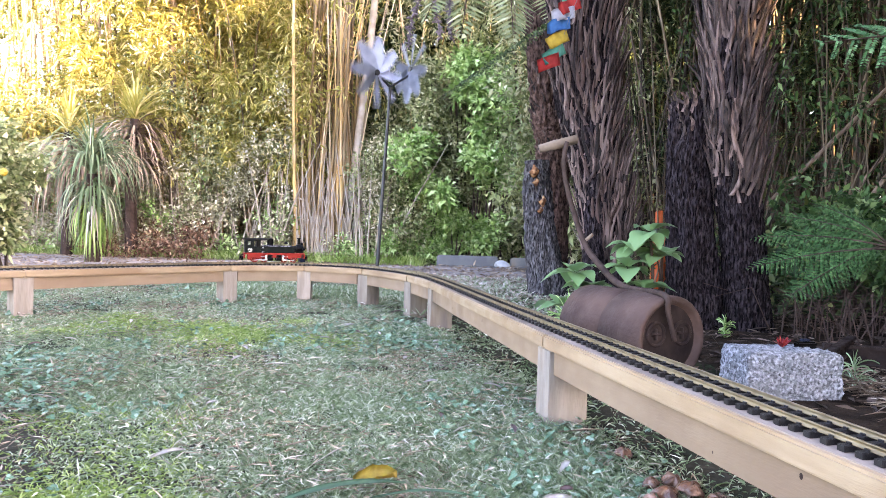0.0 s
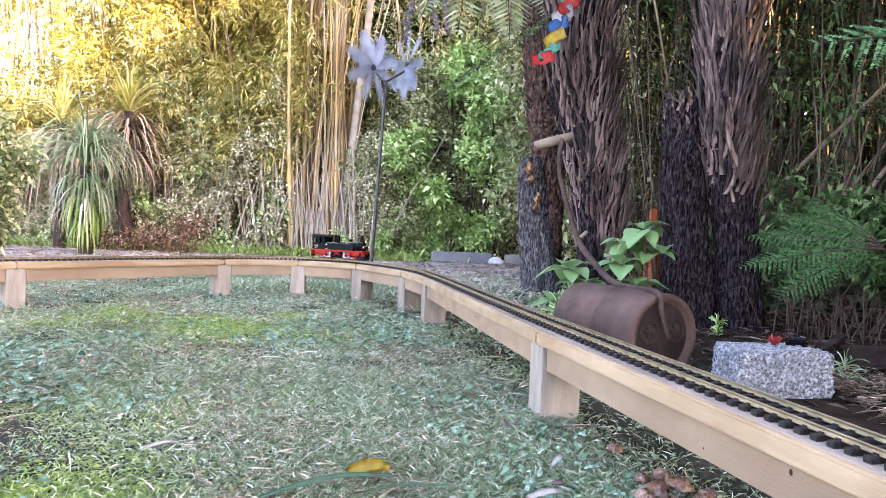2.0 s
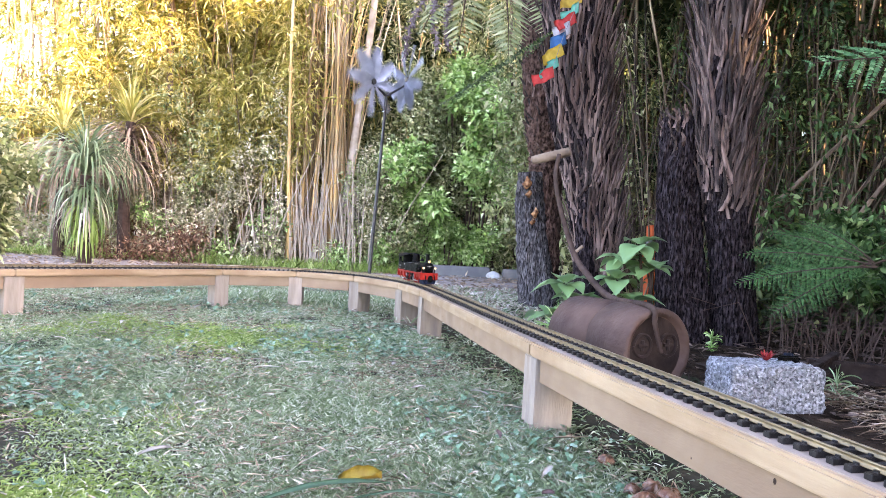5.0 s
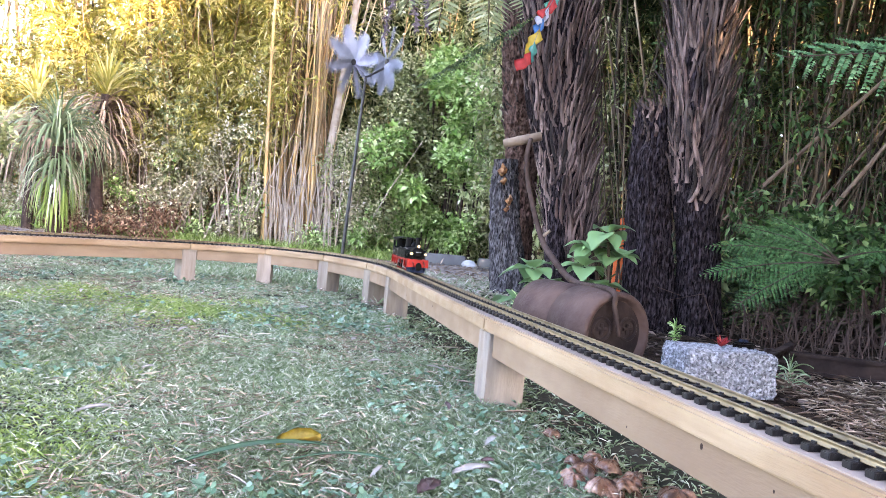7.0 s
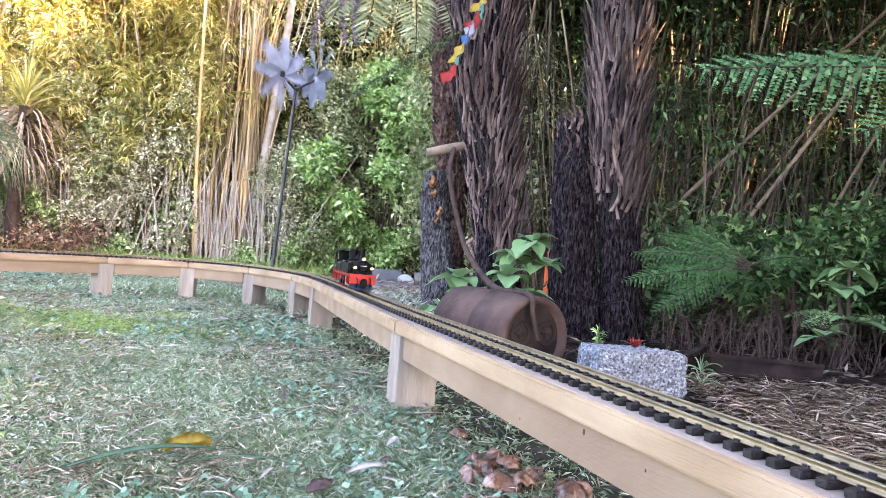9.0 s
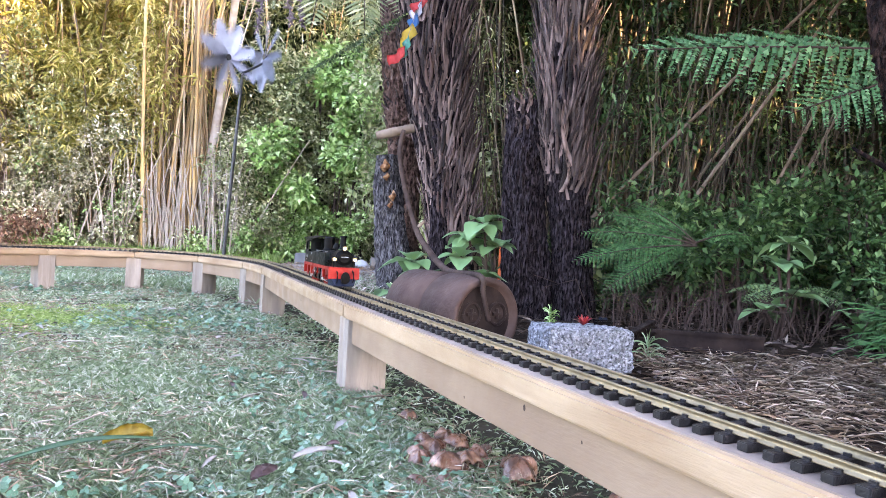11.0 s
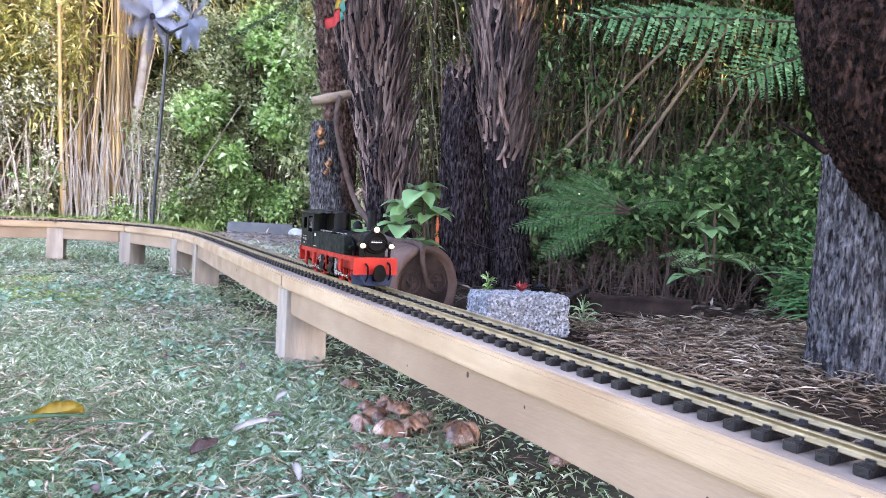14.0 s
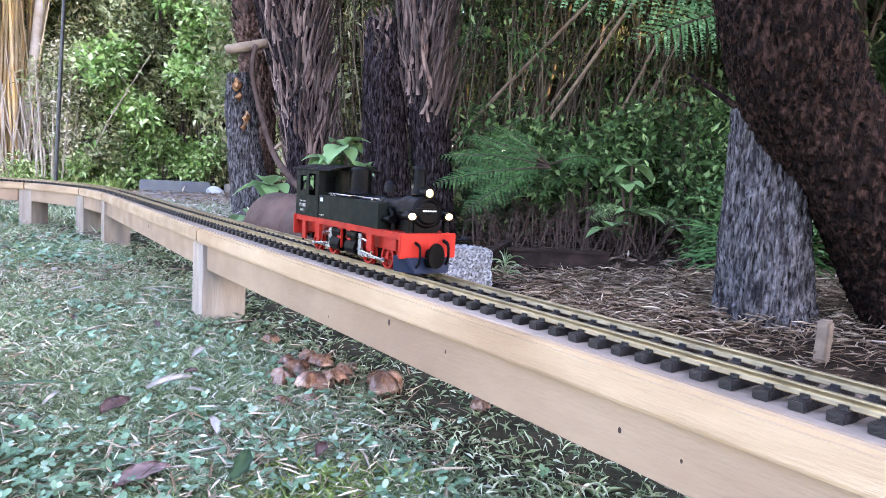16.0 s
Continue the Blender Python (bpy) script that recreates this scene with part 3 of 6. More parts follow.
    for sy in (-1, 1):
        y = sy * 0.0475
        box(x0, -0.153, y - 0.001, y + 0.001, 0.0478, zt, 0, cab)
        box(-0.130, -0.119, y - 0.001, y + 0.001, 0.0478, zt, 0, cab)
        box(-0.153, -0.130, y - 0.001, y + 0.001, 0.0478, 0.102, 0, cab)
        box(-0.153, -0.130, y - 0.001, y + 0.001, 0.130, zt, 0, cab)
        box(-0.119, x1, y - 0.001, y + 0.001, 0.0478, 0.094, 0, cab)
        box(-0.086, x1, y - 0.001, y + 0.001, 0.094, zt, 0, cab)
        box(-0.119, -0.086, y - 0.001, y + 0.001, 0.134, zt, 0, cab)
    for x in (x0, x1):
        box(x - 0.001, x + 0.001, -0.0472, 0.0472, 0.0478, 0.102, 0, cab)
        box(x - 0.001, x + 0.001, -0.0472, 0.0472, 0.130, 0.143, 0, cab)
        box(x - 0.001, x + 0.001, -0.0472, -0.036, 0.102, 0.130, 0, cab)
        box(x - 0.001, x + 0.001, 0.036, 0.0472, 0.102, 0.130, 0, cab)
        box(x - 0.001, x + 0.001, -0.014, 0.014, 0.102, 0.130, 0, cab)
    cab_ob = part("cab", cab, GREEN, loco, "dark green cab with open windows")
    rf = bmesh.new()
    n = 14
    rows = []
    for x in (-0.180, -0.036):
        top, low = [], []
        for k in range(n + 1):
            u = -1 + 2 * k / n
            z = 0.1405 + 0.0125 * (1 - u * u)
            top.append(rf.verts.new((x, u * 0.052, z + 0.0022)))
            low.append(rf.verts.new((x, u * 0.052, z)))
        rows.append((top, low))
    (t0, l0), (t1, l1) = rows
    for k in range(n):
        rf.faces.new((t0[k], t1[k], t1[k + 1], t0[k + 1]))
        rf.faces.new((l0[k + 1], l1[k + 1], l1[k], l0[k]))
        rf.faces.new((t0[k + 1], l0[k + 1], l0[k], t0[k]))
        rf.faces.new((t1[k], l1[k], l1[k + 1], t1[k + 1]))
    rf.faces.new((t0[0], l0[0], l1[0], t1[0]))
    rf.faces.new((t1[n], l1[n], l0[n], t0[n]))
    part("roof", rf, BLACK, cab_ob, "thin arched black cab roof")
    b = box(-0.150, -0.130, -0.0005 - 0.0492, 0.0005 - 0.0492, 0.078, 0.081, 0)
    box(-0.152, -0.128, -0.0497, -0.0487, 0.067, 0.074, 0, b)
    box(-0.148, -0.132, -0.0497, -0.0487, 0.057, 0.062, 0, b)
    part("lettering", b, STEEL, cab_ob, "pale plates and bars on the cab side")
    b = bmesh.new()
    tube([(-0.100, 0.012, 0.094), (-0.108, 0.012, 0.120)], [0.0012, 0.0012], 6, b)
    tube([(-0.090, -0.020, 0.090), (-0.082, -0.020, 0.100)], [0.006, 0.006], 10, b)
    part("controls", b, STEEL, cab_ob)
    b = box(-0.16, -0.09, -0.044, 0.044, 0.0478, 0.075, 0.001)
    # Black filler block standing in for the cab's unlit inside.
    box(-0.104, -0.0835, -0.044, 0.044, 0.070, 0.136, 0.001, b)
    part("footplate_box", b, BLACK, cab_ob)
    # lamps
    for x, y, z, r in ((0.176, -0.0330, 0.0785, 0.0064), (0.176, 0.0330, 0.0785, 0.0064), (0.170, 0.0, 0.1165, 0.0064)):
        b = disc(x - 0.006, y, z, r + 0.002, 0.014, "X", 16)
        disc(x - 0.006, y, z + r + 0.002, 0.003, 0.004, "Z", 10, b)
        box(x - 0.012, x - 0.006, y - 0.002, y + 0.002, min(z - 0.030, 0.048) if y else z - 0.012, z - 0.006, 0, b)
        lamp = part("headlamp", b, BLACK, loco, "black headlamp lit warm white")
        lb = bmesh.new()
        bmesh.ops.create_uvsphere(lb, u_segments=14, v_segments=8, radius=r)
        for v in lb.verts:
            v.co = (x + 0.001 + v.co.x * 0.45, y + v.co.y, z + v.co.z)
        part("lens", lb, LAMP, lamp, "glowing warm lens")
    # two bogies: frames, cylinders, rods, wheels
    wheels = []
    for bx in (-0.085, 0.085):
        b = box(bx - 0.052, bx + 0.052, -0.019, 0.019, 0.012, 0.036, 0.001)
        bogie = part("bogie", b, BLACK, loco, "black bogie with red wheels")
        for sy in (-1, 1):
            b = disc(bx + (0.060 if bx < 0 else -0.060), sy * 0.037, 0.020, 0.0095, 0.030, "X", 18)
            disc(bx + (0.060 if bx < 0 else -0.060), sy * 0.037, 0.0345, 0.0065, 0.028, "X", 14, b)
            part("cylinder", b, BLACK, bogie, "black steam cylinder")
            b = box(bx - 0.034, bx + 0.034, sy * 0.0375 - 0.001, sy * 0.0375 + 0.001, 0.0115, 0.0150, 0.0005)
            for x in (-0.028, 0.028):
                disc(bx + x, sy * 0.0375, 0.0132, 0.0034, 0.003, "Y", 12, b)
            part("coupling_rod", b, STEEL, bogie, "bright steel coupling rod")
            b = bmesh.new()
            sx = 1 if bx < 0 else -1
            tube([(bx + sx * 0.045, sy * 0.039, 0.020), (bx - sx * 0.028, sy * 0.040, 0.0135)], [0.0013, 0.0013], 6, b)
            tube([(bx + sx * 0.045, sy * 0.039, 0.034), (bx + sx * 0.004, sy * 0.039, 0.030), (bx + sx * 0.002, sy * 0.039, 0.014)], [0.0013] * 3, 6, b)
            box(bx + sx * 0.036 - 0.005, bx + sx * 0.036 + 0.005, sy * 0.039 - 0.002, sy * 0.039 + 0.002, 0.012, 0.038, 0.0005, b)
            part("valve_gear", b, STEEL, bogie, "bright steel valve gear")
            b = box(bx - 0.008, bx + 0.008, sy * 0.043 - 0.003, sy * 0.043 + 0.003, 0.022, 0.042, 0.001)
            part("spring_box", b, RED, bogie)
        for wx in (-0.028, 0.028):
            for sy in (-1, 1):
                hub = bmesh.new()
                ring = 22
                disc(0, 0, 0, 0.0045, 0.007, "Y", 12, hub)
                for k in range(8):
                    a = math.pi * 2 * k / 8
                    tube([(0.003 * math.cos(a), 0, 0.003 * math.sin(a)), (0.0145 * math.cos(a), 0, 0.0145 * math.sin(a))], [0.0012, 0.0010], 5, hub)
                disc(0.0075 * 1, sy * 0.003, 0, 0.0028, 0.004, "Y", 10, hub)
                wheel = part("wheel", hub, RED, loco, "red spoked driving wheel")
                rim = bmesh.new()
                prof = [(0.0140, -0.003), (0.0168, -0.003), (0.0168, 0.0026), (0.0188, 0.0030), (0.0188, 0.0042), (0.0140, 0.0042)]
                loops = []
                for k in range(ring):
                    a = 2 * math.pi * k / ring
                    loops.append([rim.verts.new((r * math.cos(a), -sy * o, r * math.sin(a))) for r, o in prof])
                for k in range(ring):
                    q, w = loops[k], loops[(k + 1) % ring]
                    for j in range(len(prof)):
                        rim.faces.new((q[j], q[(j + 1) % 6], w[(j + 1) % 6], w[j]))
                bmesh.ops.recalc_face_normals(rim, faces=rim.faces[:])
                part("tyre", rim, RED, wheel, "red rim with a worn flange")
                wheels.append((wheel, bx + wx, sy * 0.0268))
    return loco, wheels


loco, loco_wheels = locomotive()
LEVELS = ([-0.01, 0.020, 0.0475, 0.0975, 0.140, 0.156, 0.17], [-0.01, 0.020, 0.0570, 0.0950, 0.1340, 0.1455, 0.152])
turning = {w for w, _, _ in loco_wheels}
for ob in loco.children_recursive:
    if ob in turning or ob.parent in turning or ob.name.startswith("chimney"):
        continue
    for v in ob.data.vertices:
        v.co.z = np.interp(v.co.z, *LEVELS)
loco.scale = (0.99, 0.90, 0.97)


# ---- tree ferns, stumps and trunks ----
def bark(ctrl, radii, seed, sides=96, n=150, lump=0.10, furrow=0.012, grain=0.004, size=0.022, along=5.0):
    """A trunk with lumps, long furrows and fine grain as real relief; size is a furrow's width."""
    pts, rad = curve_points(ctrl, n), interp(radii, n)
    vs = np.zeros((n, sides, 3))
    for i, (p, r) in enumerate(zip(pts, rad)):
        d = (pts[min(i + 1, n - 1)] - pts[max(i - 1, 0)]).normalized()
        u = (Vector((1, 0, 0)) - d * d.x).normalized()
        w = d.cross(u)
        run = i / n * (pts[-1] - pts[0]).length
        for k in range(sides):
            a = 2 * math.pi * k / sides
            c, q = math.cos(a), math.sin(a)
            f = r / size
            h = r * lump * noise.noise(Vector((c * 1.5 + seed * 7.3, q * 1.5, run * 2.5)))
            h += furrow * (0.5 - 1.6 * abs(noise.noise(Vector((c * f + seed, q * f, run / size / along)))))
            h += grain * noise.noise(Vector((c * f * 2.7, q * f * 2.7 + seed, run / size * 1.2)))
            vs[i, k] = p + (u * c + w * q) * (r + h)
    idx = np.arange(n * sides).reshape(n, sides)
    nxt = np.roll(idx, -1, axis=1)
    faces = np.stack([idx[:-1], nxt[:-1], nxt[1:], idx[1:]], axis=-1).reshape(-1, 4)
    b = bmesh.new()
    bv = [b.verts.new(v) for v in vs.reshape(-1, 3)]
    for q in faces:
        b.faces.new([bv[m] for m in q])
    b.faces.new(bv[:sides][::-1])
    b.faces.new(bv[-sides:])
    return b


def trunk_thing(name, label, ctrl, radii, material, seed=1, category="tree", **relief):
    t = thing(name, label, category)
    part("trunk", bark(ctrl, radii, seed, **relief), material, t, smooth=True)
    return t


def stub_mesh(seed):
    """One old frond stub, a metre long along z: flat, tapering, bowed and broken off."""
    r = random.Random(seed)
    bow, side, cut = r.uniform(0.02, 0.30), r.uniform(-0.22, 0.22), r.uniform(0.2, 0.6)
    b = bmesh.new()
    rings = []
    for i in range(5):
        u = i / 4
        w = 0.062 * (1.0 - (1 - cut) * u ** 1.5)
        x, y = side * math.sin(u * 2.4), -bow * u * u
        rings.append([b.verts.new((x + w * math.cos(a), y + 0.62 * w * math.sin(a), u)) for a in np.linspace(0, 2 * math.pi, 7)[:-1]])
    for p, q in zip(rings[:-1], rings[1:]):
        for k in range(6):
            b.faces.new((p[k], p[(k + 1) % 6], q[(k + 1) % 6], q[k]))
    b.faces.new(rings[-1])
    me = bpy.data.meshes.new("frond_stub")
    b.to_mesh(me)
    b.free()
    me.materials.append(STUB)
    return me


STUB_MESHES = [stub_mesh(k) for k in range(9)]


def stubs(parent, ctrl, radii, count, z0, z1, length, seed, flare=0.12, near=300):
    """Old frond stubs up a trunk: those on its lawn side are parts, the others one joined part."""
    r = random.Random(seed)
    pts, rad = curve_points(ctrl, 160), interp(radii, 160)
    zs = [p.z for p in pts]
    rest, parts = bmesh.new(), 0
    for m in range(count):
        z = z0 + (z1 - z0) * ((m * 0.618034 + r.uniform(-0.05, 0.05)) % 1.0)
        k = min(159, max(0, int(np.searchsorted(zs, z))))
        a = r.uniform(0, 2 * math.pi)
        out = Vector((math.cos(a), math.sin(a), 0))
        p = pts[k] + out * rad[k] * r.uniform(0.93, 1.03)
        ln = length * r.uniform(0.6, 1.3)
        tip = (out * r.uniform(0.0, flare) + Vector((-out.y, out.x, 0)) * r.gauss(0, 0.10) + Vector((0, 0, 1))).normalized()
        x = tip.cross(out).normalized()
        turn = Matrix((x, tip.cross(x), tip)).transposed().to_4x4()
        wide = r.uniform(0.13, 0.26)
        place = Matrix.Translation(p) @ turn @ Matrix.Diagonal((wide * r.choice((-1, 1)), wide, ln, 1))
        me = STUB_MESHES[r.randrange(9)]
        if a > math.pi * 0.95 and parts < near:
            ob = new("frond_stub", me)
            ob.parent = parent
            ob.matrix_basis = place
            parts += 1
        else:
            i0 = len(rest.verts)
            rest.from_mesh(me)
            rest.verts.ensure_lookup_table()
            for v in rest.verts[i0:]:
                v.co = place @ v.co
    ob = part("frond_stub_rest", rest, STUB, parent, "broken brown frond stubs standing up the trunk")
    ob["kind"] = "stuff"


def frond(base, way, length, arch, pairs=26, width=0.3, leaflets=10, seed=0):
    """Vertices and faces of one fern frond, and its rib's points."""
    way = Vector(way).normalized()
    base = Vector(base)
    side = way.cross(Vector((0, 0, 1))).normalized()
    pts = []
    for i in range(pairs + 4):
        u = i / (pairs + 3)
        pts.append(base + way * length * u + Vector((0, 0, 1)) * (-arch * length * u * u) + side * 0.03 * length * math.sin(u * 2.3 + seed))
    B, Wy, Ln, Wd = [], [], [], []
    rr = random.Random(seed)
    for i in range(4, pairs + 4):
        u = (i - 4) / (pairs - 1)
        p = pts[i]
        d = (pts[min(i + 1, len(pts) - 1)] - pts[i - 1]).normalized()
        reach = width * length * (math.sin(math.pi * (0.12 + 0.88 * u)) ** 0.8) * 1.0 * (1 - 0.25 * u) + 0.01
        for sg in (-1, 1):
            pd = (side * sg + d * 0.45 + Vector((0, 0, -0.15 + rr.uniform(-0.08, 0.08)))).normalized()
            if leaflets == 1:
                B.append(p)
                Wy.append(pd + Vector((0, 0, -0.05)))
                Ln.append(reach)
                Wd.append(0.62 * length / pairs)
                continue
            for j in range(leaflets):
                v = (j + 0.5) / leaflets
                q = p + pd * reach * v + Vector((0, 0, -0.12 * reach * v * v))
                lw = reach / leaflets * 1.7 * (1 - 0.55 * v)
                for s2 in (-1, 1):
                    B.append(q)
                    Wy.append(d * s2 * 0.9 + pd * 0.45 + Vector((0, 0, -0.1)))
                    Ln.append(max(0.004, min(0.035, reach * 0.17, 0.46 * length / pairs)) * (1 - 0.45 * v))
                    Wd.append(lw)
    v, f = quick_leaf_arrays(np.array(B), np.array(Wy), np.array(Ln), np.array(Wd), 0.05)
    return v, f, pts


def fern(name, label, base, specs, material, rib=0.006, category="fern", leaflets=10):
    """specs: heading degrees, rise, length, arch, pairs, width."""
    t = thing(name, label, category)
    for k, (az, rise, ln, arch, pairs, wd) in enumerate(specs):
        way = (math.sin(radians(az)), math.cos(radians(az)), rise)
        v, f, pts = frond(base, way, ln, arch, pairs, wd, leaflets, seed=k + len(name))
        fo = from_arrays("frond", v, f, material, t)
        part("rib", tube(pts[::2], interp([rib, rib * 0.25], len(pts[::2])), 5), STICK, fo)
    return t


TF1 = [(0.99, 4.42, -0.05), (0.955, 4.42, 0.42), (0.86, 4.40, 0.9), (0.79, 4.40, 1.3), (0.74, 4.40, 1.9), (0.69, 4.4, 2.7)]
TF1_R = [0.19, 0.135, 0.145, 0.180, 0.195, 0.21]
t = trunk_thing("tree_fern", "dark brown tree fern trunk bristling with old frond stubs", TF1, TF1_R, TRUNK_DARK, 2, lump=0.08)
stubs(t, TF1, TF1_R, 1050, 0.22, 2.5, 0.28, 3, 0.17)
part("buttress", bark([(0.86, 4.30, -0.05), (0.87, 4.32, 0.4), (0.84, 4.35, 0.8)], [0.08, 0.06, 0.04], 4, 40, 60), TRUNK_DARK, t, smooth=True)
TF2 = [(1.50, 3.58, -0.05), (1.475, 3.57, 0.2), (1.44, 3.57, 0.52), (1.37, 3.56, 0.95), (1.36, 3.56, 1.6), (1.36, 3.56, 2.5)]
TF2_R = [0.125, 0.105, 0.098, 0.112, 0.122, 0.14]
t = trunk_thing("tree_fern", "tall tree fern trunk with charcoal fibre foot and grey-brown stubs", TF2, TF2_R, TRUNK_DARK, 5, lump=0.08)
stubs(t, TF2, TF2_R, 760, 0.56, 2.3, 0.27, 8, 0.15)
S2 = [(1.285, 3.66, -0.05), (1.26, 3.65, 0.1), (1.215, 3.64, 0.5), (1.20, 3.64, 0.85), (1.195, 3.64, 1.12)]
t = trunk_thing("tree_stump", "charcoal grey dead tree fern stump with ragged top", S2, [0.150, 0.118, 0.096, 0.092, 0.080], TRUNK_DARK, 7, lump=0.22, furrow=0.030, grain=0.008, size=0.030)
stubs(t, S2, [0.13, 0.105, 0.09, 0.085, 0.075], 34, 0.92, 1.10, 0.10, 12, 0.1)
S1 = [(0.68, 4.92, -0.05), (0.655, 4.9, 0.08), (0.60, 4.9, 0.45), (0.57, 4.9, 0.75), (0.555, 4.9, 0.94)]
t = trunk_thing("tree_stump", "slim grey lichen-covered stump with broken top", S1, [0.15, 0.125, 0.095, 0.085, 0.07], TRUNK_GREY, 9, lump=0.2, furrow=0.028, grain=0.010, size=0.028)
ORANGE_WOOD = surface("torn_orange_wood", (0.20, 0.090, 0.038), (0.08, 0.036, 0.018), 35, 0.85, 0.6, 80, c3=(0.30, 0.175, 0.095), big=40, spec=0.1)
for bx, by, bz, br in ((0.530, 4.815, 0.86, 0.030), (0.553, 4.82, 0.79, 0.020), (0.60, 4.80, 0.66, 0.026), (0.585, 4.80, 0.60, 0.016)):
    part("broken_end", tube([(bx, by, bz - br * 1.3), (bx - 0.008, by - 0.012, bz - br * 0.4), (bx + 0.006, by - 0.014, bz + br * 0.3), (bx, by, bz + br * 1.4)], [br * 0.35, br, br * 0.75, br * 0.2], 14, wobble=0.7, seed=int(bz * 100), fine=0.3), ORANGE_WOOD, t, "torn orange-brown wood")
RT = [(0.69, 5.02, -0.05), (0.68, 5.0, 0.9), (0.65, 5.0, 1.3), (0.60, 5.0, 2.0), (0.58, 5.0, 2.7)]
t = trunk_thing("tree_fern", "reddish brown fibrous tree fern trunk behind the stump", RT, [0.10, 0.10, 0.125, 0.14, 0.15], FIBRE_BROWN, 11, lump=0.15, furrow=0.03, grain=0.014, size=0.020, along=2.5)
stubs(t, RT, [0.10, 0.10, 0.125, 0.14, 0.15], 120, 0.95, 2.4, 0.09, 15, 0.35)
BA = [(1.855, 1.689, -0.060), (1.843, 1.689, 0.059), (1.810, 1.679, 0.228), (1.800, 1.690, 0.417), (1.775, 1.700, 0.600)]
t = trunk_thing("tree", "old tree with grey furrowed foot and dark red-brown leaning trunk", BA, [0.150, 0.130, 0.114, 0.100, 0.078], TRUNK_GREY, 13, sides=150, n=130, lump=0.12, furrow=0.014, grain=0.005, size=0.011, along=6.0)
BB = [(2.33, 1.42, -0.06), (2.20, 1.46, 0.10), (2.06, 1.50, 0.28), (1.90, 1.53, 0.46), (1.76, 1.55, 0.62), (1.66, 1.55, 0.78), (1.61, 1.57, 1.0), (1.58, 1.6, 1.5), (1.56, 1.64, 2.0)]
part("leaning_trunk", bark(BB, [0.19, 0.16, 0.145, 0.138, 0.134, 0.134, 0.132, 0.127, 0.12], 15, 150, 260, 0.20, 0.014, 0.008, 0.013, 2.6), TRUNK_RED, t, "dark red-brown leaning trunk", True)
part("branch", tube(curve_points([(2.0, 1.80, 0.50), (1.90, 2.0, 0.66), (1.84, 2.1, 0.74)], 10), interp([0.022, 0.010, 0.005], 10), 8), TRUNK_RED, t)

# ---- garden roller with its long handle ----
roller = thing("garden_roller", "rusty iron garden roller with a wooden crossbar handle", "garden roller")
RC, RB = Vector((0.800, 2.40, 0.126)), Vector((0.615, 2.74, 0.126))
RA = (RB - RC).normalized()
RQ = RA.to_track_quat("Z", "Y").to_matrix().to_4x4()
RR = 0.142


def lathe(profile, sides, m):
    b = bmesh.new()
    loops = []
    for r, z in profile:
        loops.append([b.verts.new(m @ Vector((r * math.cos(2 * math.pi * k / sides), r * math.sin(2 * math.pi * k / sides), z))) for k in range(sides)])
    for q, w in zip(loops[:-1], loops[1:]):
        for k in range(sides):
            b.faces.new((q[k], q[(k + 1) % sides], w[(k + 1) % sides], w[k]))
    b.faces.new(loops[0][::-1])
    b.faces.new(loops[-1])
    bmesh.ops.recalc_face_normals(b, faces=b.faces[:])
    return b


RM = Matrix.Translation(RC) @ RQ
drum = part("drum", lathe([(0.02, 0.030), (RR - 0.028, 0.026), (RR - 0.022, 0.004), (RR - 0.008, 0.0), (RR, 0.008), (RR, 0.198), (RR - 0.003, 0.200), (RR - 0.003, 0.206), (RR, 0.208), (RR, 0.42), (RR - 0.01, 0.43), (0.02, 0.42)], 56, RM), RUST, roller, "rusty cylinder with a raised rim", True)
part("end_plate", lathe([(0.01, 0.0215), (RR - 0.030, 0.0215), (RR - 0.030, 0.0255), (0.01, 0.0255)], 40, RM), RUST_DARK, drum, "dark recessed end plate")
for ox, oy, rr_ in ((-0.055, 0.018, 0.036), (0.055, 0.018, 0.036)):
    mm = RM @ Matrix.Translation((ox, oy, 0.019))
    b = bmesh.new()
    pts = [mm @ Vector((rr_ * math.cos(2 * math.pi * k / 24), rr_ * math.sin(2 * math.pi * k / 24), 0)) for k in range(25)]
    tube(pts, [0.006] * 25, 6, b)
    tube([mm @ Vector((-rr_ * 0.5, 0, 0)), mm @ Vector((rr_ * 0.5, 0, 0))], [0.007, 0.007], 6, b)
    tube([mm @ Vector((0, -rr_ * 0.5, 0)), mm @ Vector((0, rr_ * 0.5, 0))], [0.007, 0.007], 6, b)
    part("end_boss", b, RUST_DARK, drum, "cast ring on the end plate")
b = tube(curve_points([RC + Vector((0.0, -0.02, 0.0)), RC + Vector((-0.025, -0.025, 0.09)), RC + Vector((-0.035, 0.0, 0.145)), (0.705, 2.74, 0.268), (0.640, 2.9, 0.345), (0.600, 3.02, 0.43), (0.545, 3.1, 0.62), (0.522, 3.12, 0.75), (0.535, 3.15, 0.845)], 44), interp([0.007, 0.008, 0.010, 0.013, 0.013, 0.012, 0.0105, 0.010, 0.010], 44), 9)
part("handle_bar", b, STICK, roller, "bent rusty handle bar", True)
part("twig", tube([(0.60, 3.02, 0.42), (0.635, 3.0, 0.455)], [0.008, 0.007], 7), BARE_WOOD, roller)
part("grip", tube([(0.42, 3.16, 0.815), (0.48, 3.16, 0.832), (0.58, 3.17, 0.862)], [0.018, 0.021, 0.020], 12, wobble=0.1), BARE_WOOD, roller, "round grey wooden grip", True)

